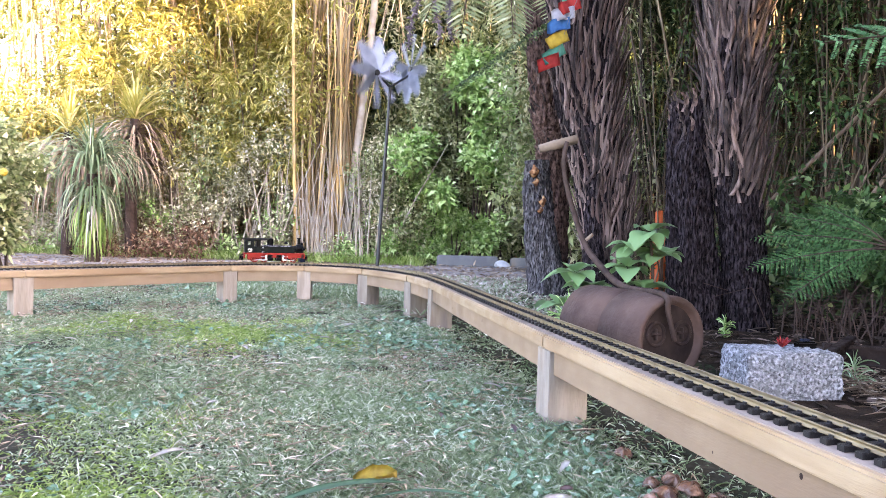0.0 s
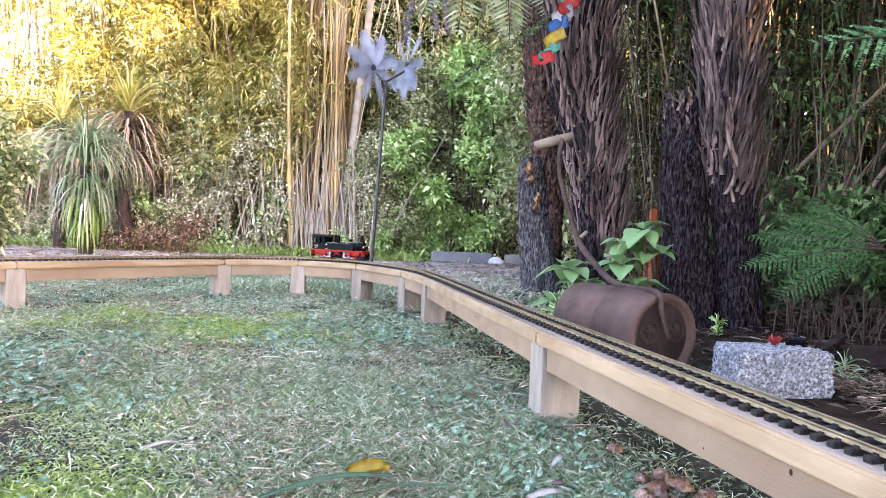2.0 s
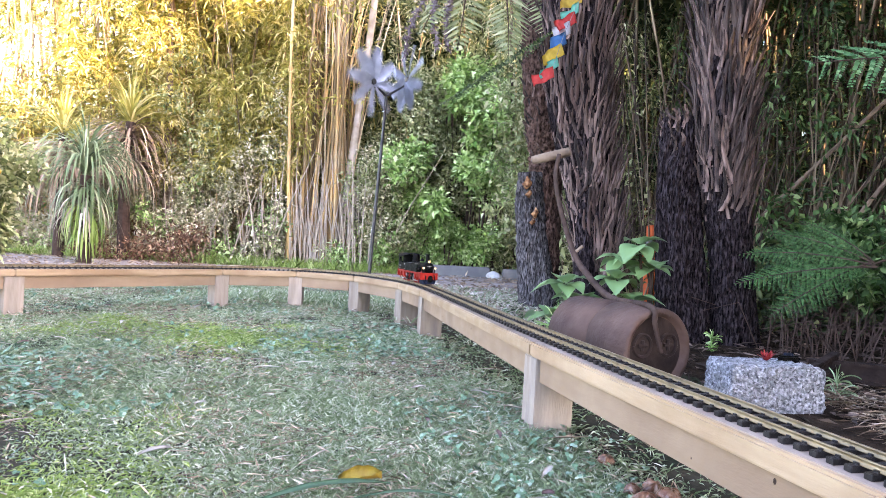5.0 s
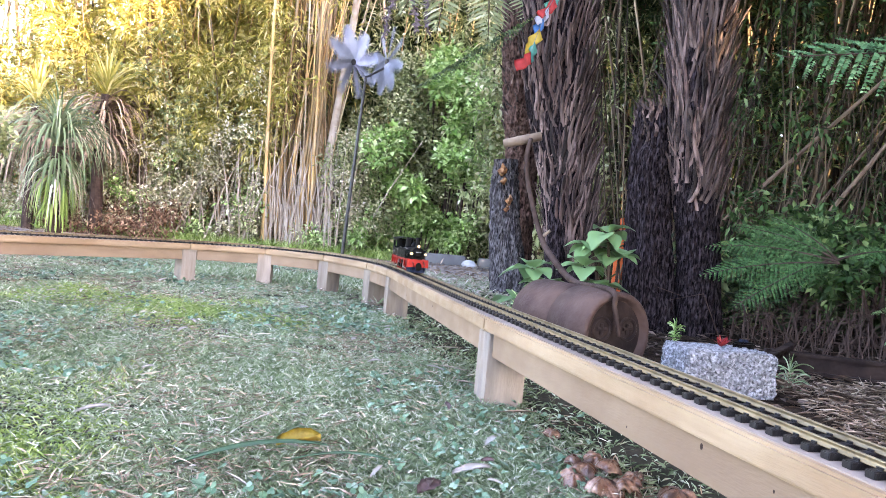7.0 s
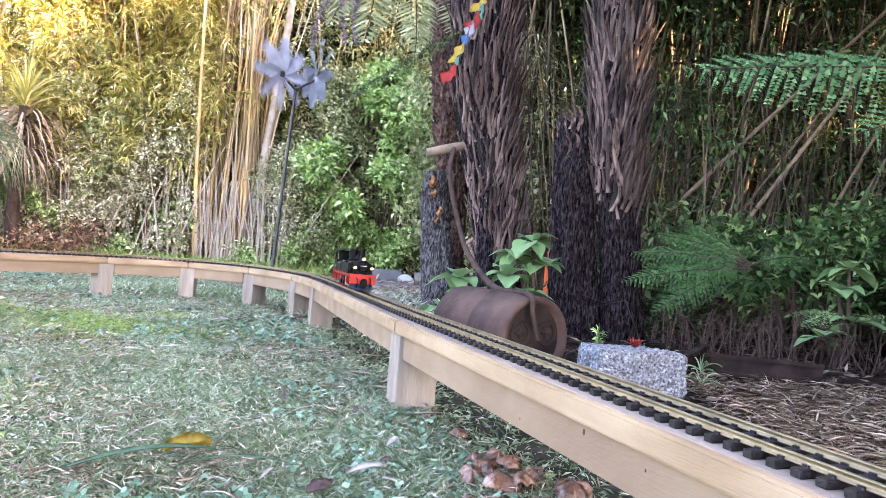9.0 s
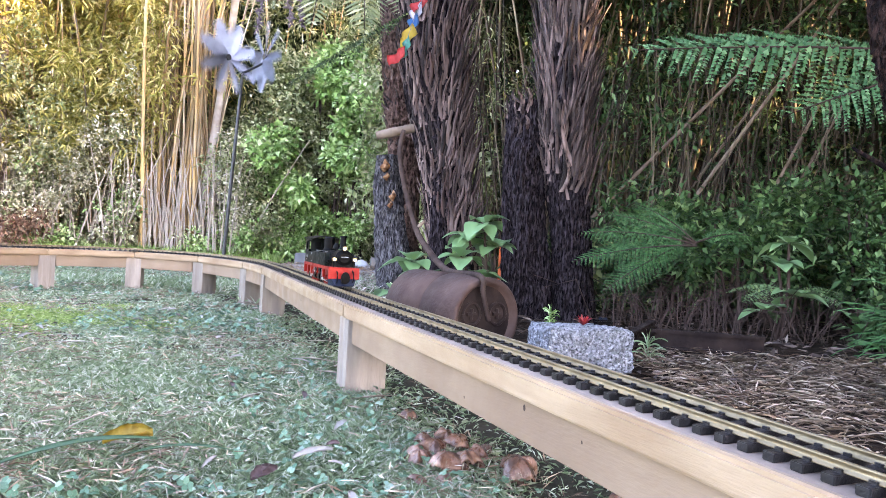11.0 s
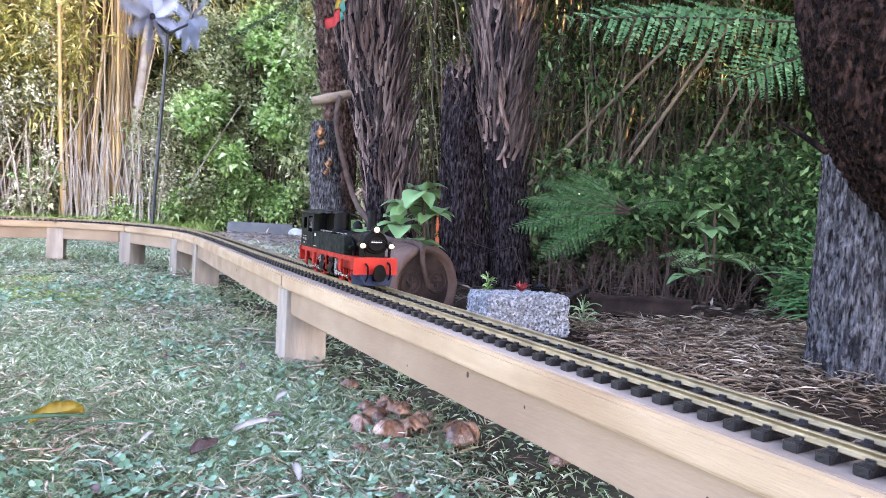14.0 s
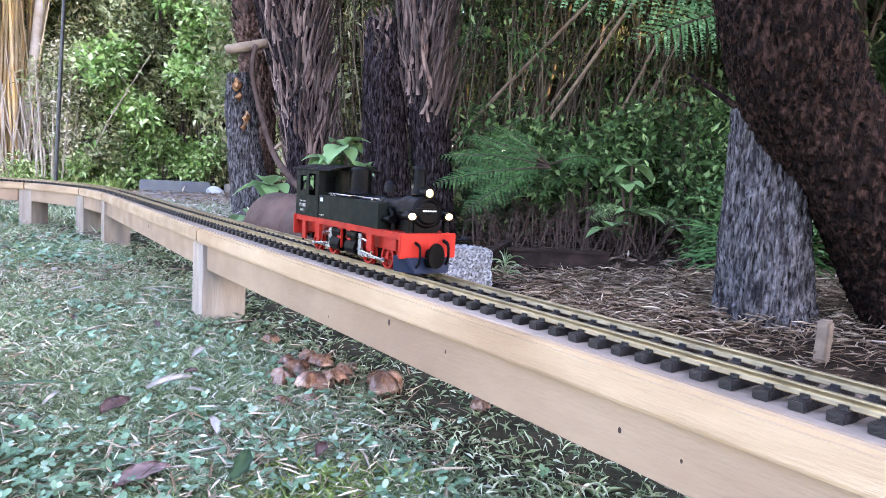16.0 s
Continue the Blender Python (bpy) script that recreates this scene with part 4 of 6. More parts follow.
# ---- concrete block with a red plant and a small dark toy ----
b = bmesh.new()
bmesh.ops.create_cube(b, size=1)
bmesh.ops.subdivide_edges(b, edges=b.edges[:], cuts=26, use_grid_fill=True)
for v in b.verts:
    c = Vector(v.co)
    e = 1 - 0.10 * (max(0, abs(c.x) - 0.36) + max(0, abs(c.z) - 0.36)) * 4
    v.co = Vector((c.x * 0.30 * e, c.y * 0.16 * e, c.z * 0.165))
    nz = noise.noise(v.co * 55) * 0.007 + noise.noise(v.co * 120) * 0.005 + noise.noise(v.co * 14) * 0.008
    v.co += c.normalized() * nz * (1.0 if c.y < 0.45 else 0.4)
block = tagged(ob_of("concrete_block", b, CONCRETE), "grey exposed-aggregate concrete block on the soil", "block")
block.matrix_basis = pose(1.05, 2.20, 0.062, 0, 0, 9)
pot = thing("red_succulent", "small spiky red plant on the concrete block", "plant", pose(1.07, 2.24, 0.138))
REDLEAF = leafy("red_leaf", (0.14, 0.010, 0.014), (0.28, 0.025, 0.025), (0.4, 0.08, 0.05), 0.5, 0.2)
nb = 46
aa = rng.uniform(0, 2 * np.pi, nb)
v, f = leaf_arrays(np.zeros((nb, 3)) + np.array([[0, 0, 0.004]]), np.stack([np.cos(aa), np.sin(aa), rng.uniform(0.5, 2.2, nb)], 1), rng.uniform(0.022, 0.042, nb), rng.uniform(0.006, 0.010, nb), 0.25, 0.02)
from_arrays("leaves", v, f, REDLEAF, pot)
toy = thing("toy_wagon", "small dark toy lying on the concrete block", "toy", pose(1.135, 2.235, 0.141, 0, 0, 12))
part("body", box(-0.032, 0.032, -0.012, 0.012, 0.004, 0.022, 0.005), BLACK, toy)
part("top", box(-0.015, 0.012, -0.009, 0.009, 0.021, 0.029, 0.003), BLUE, toy)
for x in (-0.02, 0.02):
    part("wheel", disc(x, 0, 0.004, 0.0065, 0.028, "Y", 12), BLACK, toy)

# ---- old rails lying on the soil, a stake, an orange marker, the kerb ----
def beam_between(p, q, w, h):
    p, q = Vector(p), Vector(q)
    b = bmesh.new()
    d = q - p
    m = Matrix.Translation(p) @ d.to_track_quat("X", "Z").to_matrix().to_4x4()
    L = d.length
    box(0, L, -w / 2, w / 2, 0, 0.010, 0.001, b)
    box(0, L, -w * 0.12, w * 0.12, 0.009, h - 0.012, 0, b)
    box(0, L, -w * 0.3, w * 0.3, h - 0.013, h, 0.002, b)
    bmesh.ops.transform(b, matrix=m, verts=b.verts[:])
    return b


ir = thing("old_rail", "rusty old iron rail lying on the soil", "rail")
part("bar", beam_between((1.40, 2.66, 0.024), (1.88, 2.54, 0.024), 0.06, 0.072), RUST_DARK, ir)
ir = thing("old_rail", "rusty old iron rail leaning across another", "rail")
part("bar", beam_between((1.20, 2.38, 0.014), (1.50, 2.66, 0.082), 0.05, 0.045), RUST_DARK, ir)
st = thing("wooden_stake", "short weathered wooden stake in the soil", "stake", pose(1.60, 1.28, 0, 2, -3, 20))
b = box(-0.014, 0.014, -0.013, 0.013, -0.05, 0.105, 0.004)
part("stake", b, BARE_WOOD, st)
st = thing("wooden_stake", "short weathered wooden stake in the soil", "stake", pose(1.70, 1.08, 0, -2, 2, 40))
part("stake", box(-0.016, 0.016, -0.014, 0.014, -0.05, 0.11, 0.004), BARE_WOOD, st)
mk = thing("marker_post", "orange plastic marker post with a pale band among the stumps", "marker post", pose(1.592, 5.6, 0.0, 0, 0, 0))
part("tube", tube([(0, 0, -0.02), (0, 0, 0.36), (0, 0, 0.45), (0, 0, 0.47)], [0.066, 0.062, 0.058, 0.045], 18), ORANGE, mk)
part("band", tube([(0, 0, 0.47), (0, 0, 0.55)], [0.040, 0.037], 18), KERB, mk, "grey band near the top")
part("cap", tube([(0, 0, 0.55), (0, 0, 0.635), (0, 0, 0.645)], [0.043, 0.040, 0.028], 18), ORANGE, mk)
kb = thing("kerb_stone", "low weathered concrete kerb at the path's far edge", "kerb")
part("stone", prism([(-0.30, 8.22), (0.42, 8.30), (0.41, 8.42), (-0.31, 8.34)], -0.03, 0.135, 0.012), KERB, kb)
kb = thing("kerb_stone", "low weathered concrete kerb at the path's far edge", "kerb")
part("stone", prism([(0.58, 8.32), (1.3, 8.42), (1.29, 8.54), (0.57, 8.44)], -0.03, 0.125, 0.012), KERB, kb)
b = bmesh.new()
bmesh.ops.create_icosphere(b, subdivisions=2, radius=0.07)
for v in b.verts:
    v.co = Vector((v.co.x * 1.4, v.co.y, max(-0.03, v.co.z * 0.9))) * (1 + 0.4 * noise.noise(v.co * 14))
rk = tagged(ob_of("white_stone", b, WHITE), "white stone beside the kerb", "stone")
rk.location = (0.47, 8.16, 0.04)

# ---- wind spinner on a leaning pole ----
SP = Vector((-0.545, 5.5, 1.55))
spin = thing("wind_spinner", "garden wind spinner with two silver bladed wheels on a dark pole", "wind spinner")
part("pole", tube([(-0.62, 5.5, -0.1), (-0.585, 5.5, 0.7), (-0.545, 5.5, 1.54)], [0.014, 0.013, 0.011], 10), POLE, spin)
part("cross_arm", tube(curve_points([(-0.66, 5.42, 1.62), (-0.58, 5.48, 1.575), (-0.545, 5.5, 1.55), (-0.48, 5.55, 1.60), (-0.40, 5.60, 1.665)], 16), [0.009] * 16, 8), POLE, spin)
spinner_wheels = []
for cx, cy, cz, rr_, tw in ((-0.640, 5.40, 1.630, 0.275, 52), (-0.395, 5.58, 1.700, 0.270, -56)):
    hub = disc(0, 0, 0, 0.022, 0.03, "Y", 14)
    w = part("blade_wheel", hub, POLE, spin, "silver wheel of rounded blades")
    nbl = 8
    for k in range(nbl):
        bl = bmesh.new()
        a = 2 * math.pi * k / nbl
        nv = []
        for i in range(9):
            u = i / 8
            wd = rr_ * 0.36 * math.sin(math.pi * min(1, 0.12 + 0.80 * u)) ** 0.7
            rad = 0.02 + (rr_ - 0.02) * u
            tw_ = 0.5 * (1 - 0.5 * u)
            row = []
            for sgn in (-1, 0, 1):
                row.append(bl.verts.new((rad, sgn * wd * 0.5 * math.sin(tw_) - 0.008 * abs(sgn), sgn * wd * 0.5 * math.cos(tw_))))
            nv.append(row)
        for q, p in zip(nv[:-1], nv[1:]):
            for j in range(2):
                bl.faces.new((q[j], p[j], p[j + 1], q[j + 1]))
        bmesh.ops.solidify(bl, geom=bl.faces[:], thickness=0.0016)
        bmesh.ops.rotate(bl, cent=(0, 0, 0), matrix=Matrix.Rotation(a, 3, "Y"), verts=bl.verts[:])
        part("blade", bl, SILVER, w)
    spinner_wheels.append((w, (cx, cy, cz), tw))

# ---- string of prayer flags on the tree fern ----
flags = thing("flag_string", "string of small coloured cloth flags on the tree fern", "flags")
FC = {"red": (0.46, 0.045, 0.04), "white": (0.50, 0.47, 0.52), "blue": (0.035, 0.13, 0.30), "yellow": (0.50, 0.34, 0.05), "green": (0.08, 0.32, 0.24)}
FMAT = {}
for k, c in FC.items():
    FMAT[k] = surface("cloth_" + k, c, tuple(v * 0.8 for v in c), 40, 0.85, 0.3, 200)
line = curve_points([(0.86, 4.16, 2.16), (0.745, 3.92, 1.93), (0.675, 3.82, 1.74), (0.612, 3.8, 1.58), (0.558, 3.80, 1.395)], 81)
part("cord", tube(line, [0.0013] * 81, 6), KERB, flags)
flag_parts = []
order = ["blue", "yellow", "green", "red", "white", "blue", "yellow", "green", "red"]
for k, c in enumerate(order):
    p = line[80 - int((8 - k) * 6.9)]
    b = bmesh.new()
    W, Hh = 0.120, 0.066
    g = [[b.verts.new((-W * i / 8, 0.022 * math.sin(i * 1.1 + k + 0.5 * j) * i / 8, -Hh * j / 4 - 0.25 * W * (i / 8) ** 1.3 * 0.6)) for i in range(9)] for j in range(5)]
    for j in range(4):
        for i in range(8):
            b.faces.new((g[j][i], g[j][i + 1], g[j + 1][i + 1], g[j + 1][i]))
    bmesh.ops.solidify(b, geom=b.faces[:], thickness=0.001)
    fl = part("flag", b, FMAT[c], flags, c + " cloth flag", True)
    flag_parts.append((fl, p, k))


# ---- woods behind: bamboo, brush, bushes, far trees ----
def culm_mesh(name, height, r, bend, nodes, material, seed):
    rr = random.Random(seed)
    b = bmesh.new()
    n = nodes * 3 + 1
    pts, rad = [], []
    for i in range(n):
        u = i / (n - 1)
        pts.append((bend * u * u, 0.06 * math.sin(u * 3 + seed), height * u))
        rad.append(r * (1 - 0.55 * u) * (1.13 if i % 3 == 0 else 1.0))
    tube(pts, rad, 7, b)
    me = bpy.data.meshes.new(name)
    b.to_mesh(me)
    b.free()
    me.materials.append(material)
    me.polygons.foreach_set("use_smooth", [True] * len(me.polygons))
    return me


CULMS = [culm_mesh("culm", 5.6, 0.014, 0.5, 17, CULM, 1), culm_mesh("culm", 5.0, 0.010, 0.9, 16, CULM, 2), culm_mesh("culm", 6.2, 0.020, 0.3, 18, CULM, 3)]
SHADED_CULMS = [culm_mesh("culm", 5.2, 0.022, 0.4, 17, CULM_SHADED, 4), culm_mesh("culm", 4.4, 0.017, 0.7, 15, CULM_SHADED, 5), culm_mesh("culm", 5.8, 0.027, 0.2, 17, CULM_SHADED, 6)]


def clump(label, x0, x1, y0, y1, count, lean, meshes, seed, leaf_mat=None, leaf_n=0, z0=1.0, z1=5.2, leaf=0.13, hole=None):
    r = random.Random(seed)
    t = thing("bamboo_clump", label, "bamboo", group="bamboo clumps")
    for _ in range(count):
        ob = new("culm", meshes[r.randrange(len(meshes))])
        ob.parent = t
        ob.location = (r.uniform(x0, x1), r.uniform(y0, y1), -0.05)
        ob.rotation_euler = (radians(r.gauss(0, lean)), radians(r.gauss(0, lean)), r.uniform(0, 6.28))
        s = r.uniform(0.75, 1.2)
        ob.scale = (s, s, 1)
    if leaf_n:
        g = np.random.default_rng(seed)
        c = np.stack([g.uniform(x0 - 0.25, x1 + 0.25, leaf_n), g.uniform(y0 - 0.35, y1 + 0.3, leaf_n), z0 + (z1 - z0) * g.random(leaf_n) ** 0.9], 1)
        keep = np.array([noise.noise(Vector((p[0] * 1.5, p[1] * 1.5, p[2] * 1.5 + seed))) > -0.22 for p in c])
        keep &= ~sun_gap(c)
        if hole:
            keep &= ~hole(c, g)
        v, f = sprays(c[keep], 13, 0.15, leaf, leaf * 0.20, (0, -0.2, -0.12), 0.30)
        from_arrays("foliage", v, f, leaf_mat, t)
    return t


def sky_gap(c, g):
    """Where the grove is thin and open to the sky, past the cabbage trees. Limits derived from sight-line angles."""
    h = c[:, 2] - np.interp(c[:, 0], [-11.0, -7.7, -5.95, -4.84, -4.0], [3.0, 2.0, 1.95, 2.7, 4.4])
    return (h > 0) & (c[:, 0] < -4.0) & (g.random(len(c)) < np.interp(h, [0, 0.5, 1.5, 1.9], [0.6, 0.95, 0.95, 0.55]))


def sun_gap(c):
    """Tunnels cut in the tall woods to let the low sun reach a tree fern and the bamboo behind."""
    out = np.zeros(len(c), dtype=bool)
    for place, wide in (((1.66, 3.50, 1.72), 0.46), ((4.1, 6.6, 2.0), 0.85), ((2.6, 8.2, 2.4), 0.70)):
        d = c - np.array([place])
        along = d @ np.array(sv)
        out |= (along > 0.9) & (np.linalg.norm(d - along[:, None] * np.array(sv)[None, :], axis=1) < wide)
    return out


for k, (x0, x1) in enumerate(((-8.2, -7.0), (-7.0, -5.8), (-5.8, -4.7), (-4.7, -3.7), (-3.7, -2.9), (-2.9, -2.1))):
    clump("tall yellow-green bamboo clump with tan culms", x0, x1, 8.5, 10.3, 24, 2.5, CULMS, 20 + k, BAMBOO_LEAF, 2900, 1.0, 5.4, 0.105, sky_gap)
clump("dense stand of tan bamboo culms with a bare foot", -2.05, -1.38, 8.30, 9.2, 80, 1.9, CULMS, 31, BAMBOO_LEAF, 330, 1.9, 5.4, 0.105)
clump("olive bamboo clump behind green bushes", -1.0, 0.9, 9.2, 10.4, 20, 3, CULMS, 32, OLIVE_LEAF, 1700, 0.8, 5.4, 0.10)
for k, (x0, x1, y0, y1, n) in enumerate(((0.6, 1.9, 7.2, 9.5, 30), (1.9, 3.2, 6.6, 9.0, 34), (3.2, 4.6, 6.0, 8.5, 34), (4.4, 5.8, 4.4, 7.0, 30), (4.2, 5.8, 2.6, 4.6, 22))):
    clump("bamboo clump with crowded leaning stems, shade put into its colours", x0, x1, y0, y1, int(n * 1.7), 5, SHADED_CULMS, 40 + k, OLIVE_LEAF if k == 0 else DARK_LEAF, 950, 1.0, 3.7, 0.085)
lean = thing("fallen_bamboo", "pale bamboo stems fallen slantwise in the dark wood", "bamboo")
for p, q in (((2.55, 5.6, 0.1), (4.2, 5.4, 2.6)), ((2.35, 4.68, 0.28), (3.9, 4.5, 2.67)), ((1.9, 6.0, 0.2), (2.3, 6.1, 2.4)), ((3.2, 5.0, 0.0), (4.3, 5.2, 1.9)), ((2.9, 4.6, 0.2), (3.6, 4.7, 1.5)), ((1.9, 4.9, 0.46), (3.5, 4.5, 2.3))):
    part("culm", tube([p, tuple((a + b) / 2 + 0.02 for a, b in zip(p, q)), q], [0.015, 0.013, 0.010], 7), BARE_WOOD, lean)
twigs = bmesh.new()
for _ in range(300):
    x, y = rnd.uniform(1.3, 5.2), rnd.uniform(4.6, 7.0)
    h = rnd.uniform(0.7, 3.0)
    a = rnd.gauss(0.05, 0.22)
    tube([(x, y, 0), (x + a * h * 0.5, y, h * 0.5), (x + a * h, y + rnd.uniform(-0.2, 0.2), h)], [0.006, 0.005, 0.002], 4, twigs)
tagged(ob_of("dead_canes", twigs, CULM_SHADED), "crowded thin dead canes in the dark wood", "canes", kind="stuff")
twigs = bmesh.new()
for m in range(330):
    x, y = rnd.uniform(-6.0, -0.9) if m % 3 else rnd.uniform(-2.0, -1.1), rnd.uniform(8.1, 8.9)
    h = rnd.uniform(0.4, 1.5)
    a = rnd.gauss(0, 0.20 if m % 3 else 0.07)
    tube([(x, y, 0), (x + a * h * 0.5, y, h * 0.55), (x + a * h, y + rnd.uniform(-0.1, 0.1), h)], [0.010, 0.008, 0.004], 4, twigs)
PALE_CANE = surface("pale_cane", (0.26, 0.20, 0.145), (0.38, 0.32, 0.26), 8, 0.7, 0.2, 60)
tagged(ob_of("dead_canes", twigs, PALE_CANE), "pale dead canes in the dry brush", "canes", kind="stuff")
# dry brush below the bamboo
g = np.random.default_rng(3)
def brush(name, label, n, top, per, leaf, width, material, x0=-7.5, x1=-0.7, y0=8.05, y1=9.0, thin=-0.12, seed=0.0, bare=True):
    """A belt of brush with an uneven top and dark gaps."""
    c = np.stack([g.uniform(x0, x1, n), g.uniform(y0, y1, n), g.random(n) ** 1.1], 1)
    c[:, 2] *= np.array([top * (1 + 0.75 * noise.noise(Vector((p[0] * 1.1, p[1], 4 + seed))) + 0.3 * noise.noise(Vector((p[0] * 3.7, p[1], seed)))) for p in c])
    keep = np.array([noise.noise(Vector((p[0] * 2.1, p[1] * 2.1, p[2] * 2.6 + seed))) > thin and not (bare and -2.05 < p[0] < -1.15 and p[2] > 0.30) for p in c])
    v, f = sprays(c[keep], per, 0.12, leaf, width, (0, -0.25, 0.1), 0.2)
    tagged(from_arrays(name, v, f, material), label, "brush", kind="stuff")


brush("dry_brush", "dry tan and olive brush under the bamboo", 5200, 1.45, 15, 0.048, 0.027, DRY_LEAF, thin=-0.06)
brush("green_brush", "olive green brush mixed into the dry brush", 4000, 2.0, 13, 0.054, 0.026, OLIVE_LEAF, seed=5.0, thin=0.05)
brush("green_brush", "fresh green shoots low in the brush", 1500, 0.8, 12, 0.060, 0.034, BUSH_LEAF, x0=-5.2, seed=9.0, thin=0.18)
brush("dead_brush", "red-brown dead leaves heaped below the cabbage trees", 420, 0.40, 12, 0.060, 0.020, DEAD_LEAF, x0=-4.4, x1=-2.9, y0=7.7, y1=8.3, seed=3.0, thin=-0.2)
c = np.stack([g.uniform(-9.0, -0.6, 2600), g.uniform(9.3, 10.4, 2600), 1.9 * g.random(2600)], 1)
v, f = sprays(c, 12, 0.2, 0.10, 0.045, (0, -0.2, 0.1), 0.2)
tagged(from_arrays("dry_brush", v, f, OLIVE_LEAF), "olive brush deep in the bamboo grove", "brush", kind="stuff")
g = np.random.default_rng(4)


def bush(label, crowns, leaf_mat, n, per, spread, leaf, width, seed, stem=None, name="bush"):
    t = thing(name, label, "bush")
    vs, fs, off = [], [], 0
    for k, (centre, size) in enumerate(crowns):
        c = blob_centres(n, centre, size, 8, seed + k)
        c = c[c[:, 2] > 0.03]
        v, f = sprays(c, per, spread, leaf, width, (0, -0.2, 0.15), 0.15)
        vs.append(v)
        fs.append(f + off)
        off += len(v)
    from_arrays("foliage", np.concatenate(vs), np.concatenate(fs), leaf_mat, t)
    rr = random.Random(seed)
    for centre, size in crowns:
        for _ in range(4):
            x, y = centre[0] + rr.uniform(-0.5, 0.5) * size[0], centre[1] + rr.uniform(-0.3, 0.3) * size[1]
            b = tube(curve_points([(centre[0] + rr.uniform(-0.1, 0.1), centre[1], -0.03), ((x + centre[0]) / 2, y, centre[2] * 0.6), (x, y, centre[2] + size[2] * 0.4)], 8), interp([0.014, 0.005], 8), 6)
            part("stem", b, STICK, t, "thin brown stem")
    return t


bush("bright green leafy bush at the wood's edge", [((-0.62, 8.5, 1.35), (0.34, 0.3, 0.36)), ((-0.42, 8.5, 0.95), (0.30, 0.3, 0.30))], BUSH_LEAF, 150, 13, 0.11, 0.082, 0.050, 50)
bush("bright green leafy bush with an uneven crown", [((0.30, 8.55, 1.85), (0.30, 0.25, 0.50)), ((0.45, 8.55, 1.15), (0.34, 0.25, 0.34)), ((0.15, 8.6, 1.38), (0.22, 0.25, 0.25)), ((-0.05, 8.8, 2.3), (0.3, 0.3, 0.4))], BUSH_LEAF, 150, 13, 0.11, 0.082, 0.050, 60)
bush("low round bright green bush beside the path", [((-0.12, 8.56, 0.42), (0.42, 0.20, 0.36)), ((0.26, 8.58, 0.38), (0.26, 0.18, 0.28)), ((-0.42, 8.50, 0.30), (0.26, 0.20, 0.26))], BUSH_LEAF, 260, 13, 0.09, 0.062, 0.038, 70)
bush("olive bush with small leaves", [((-1.0, 8.45, 0.50), (0.40, 0.3, 0.55)), ((-0.65, 8.5, 0.40), (0.30, 0.3, 0.42)), ((-0.80, 8.5, 1.0), (0.25, 0.3, 0.5))], OLIVE_LEAF, 230, 12, 0.12, 0.058, 0.030, 80)
bush("fresh green shoots at the bamboo's foot", [((-1.15, 8.25, 0.16), (0.34, 0.2, 0.16))], BUSH_LEAF, 110, 12, 0.09, 0.060, 0.030, 82)
bush("thin olive undergrowth between the bushes", [((0.66, 8.65, 0.45), (0.34, 0.20, 0.45)), ((1.0, 8.7, 0.7), (0.3, 0.2, 0.6)), ((-0.1, 8.8, 1.1), (0.4, 0.3, 0.5)), ((0.0, 8.9, 1.9), (0.7, 0.3, 0.6)), ((-0.55, 8.8, 2.1), (0.4, 0.3, 0.6))], OLIVE_LEAF, 240, 12, 0.13, 0.066, 0.034, 85)
shrub = bush("mid-green shrub with a yellow flower beside the path", [((-3.86, 5.75, 0.78), (0.26, 0.30, 0.46)), ((-3.88, 5.65, 0.42), (0.24, 0.26, 0.30))], OLIVE_LEAF, 230, 11, 0.10, 0.070, 0.040, 90)
part("flower", disc(-3.62, 5.45, 0.80, 0.035, 0.02, "Y", 9, None, 0.02), YELLOW_LEAF, shrub, "small yellow flower")
bush("olive wood shrub behind the tree ferns", [((1.25, 6.2, 0.6), (0.6, 0.5, 0.6)), ((0.9, 6.8, 1.3), (0.5, 0.5, 0.8))], OLIVE_LEAF, 200, 11, 0.15, 0.075, 0.036, 95)
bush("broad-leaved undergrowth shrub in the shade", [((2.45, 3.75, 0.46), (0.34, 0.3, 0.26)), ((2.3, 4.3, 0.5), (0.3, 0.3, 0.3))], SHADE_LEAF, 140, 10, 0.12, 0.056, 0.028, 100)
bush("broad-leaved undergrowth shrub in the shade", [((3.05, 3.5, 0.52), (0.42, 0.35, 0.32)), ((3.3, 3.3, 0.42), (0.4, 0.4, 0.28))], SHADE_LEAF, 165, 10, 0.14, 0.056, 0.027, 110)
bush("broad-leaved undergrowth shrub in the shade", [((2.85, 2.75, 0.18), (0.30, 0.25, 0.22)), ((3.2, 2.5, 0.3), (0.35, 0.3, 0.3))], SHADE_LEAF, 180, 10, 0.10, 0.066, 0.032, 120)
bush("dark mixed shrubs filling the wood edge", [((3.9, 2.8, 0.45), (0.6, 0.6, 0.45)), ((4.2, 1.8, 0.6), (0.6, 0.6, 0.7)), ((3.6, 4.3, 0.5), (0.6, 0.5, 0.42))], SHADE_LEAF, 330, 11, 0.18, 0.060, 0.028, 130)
# leaves of young trees among the stems
g = np.random.default_rng(18)
c = np.stack([g.uniform(1.9, 4.6, 700), g.uniform(4.4, 6.6, 700), g.uniform(0.6, 2.9, 700)], 1)
c = c[np.array([noise.noise(Vector((p[0] * 1.6, p[1] * 1.6, p[2] * 1.6))) > 0.06 for p in c])]
v, f = sprays(c, 12, 0.17, 0.060, 0.028, (0, -0.2, -0.1), 0.2)
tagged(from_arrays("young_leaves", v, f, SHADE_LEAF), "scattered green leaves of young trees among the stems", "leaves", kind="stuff")
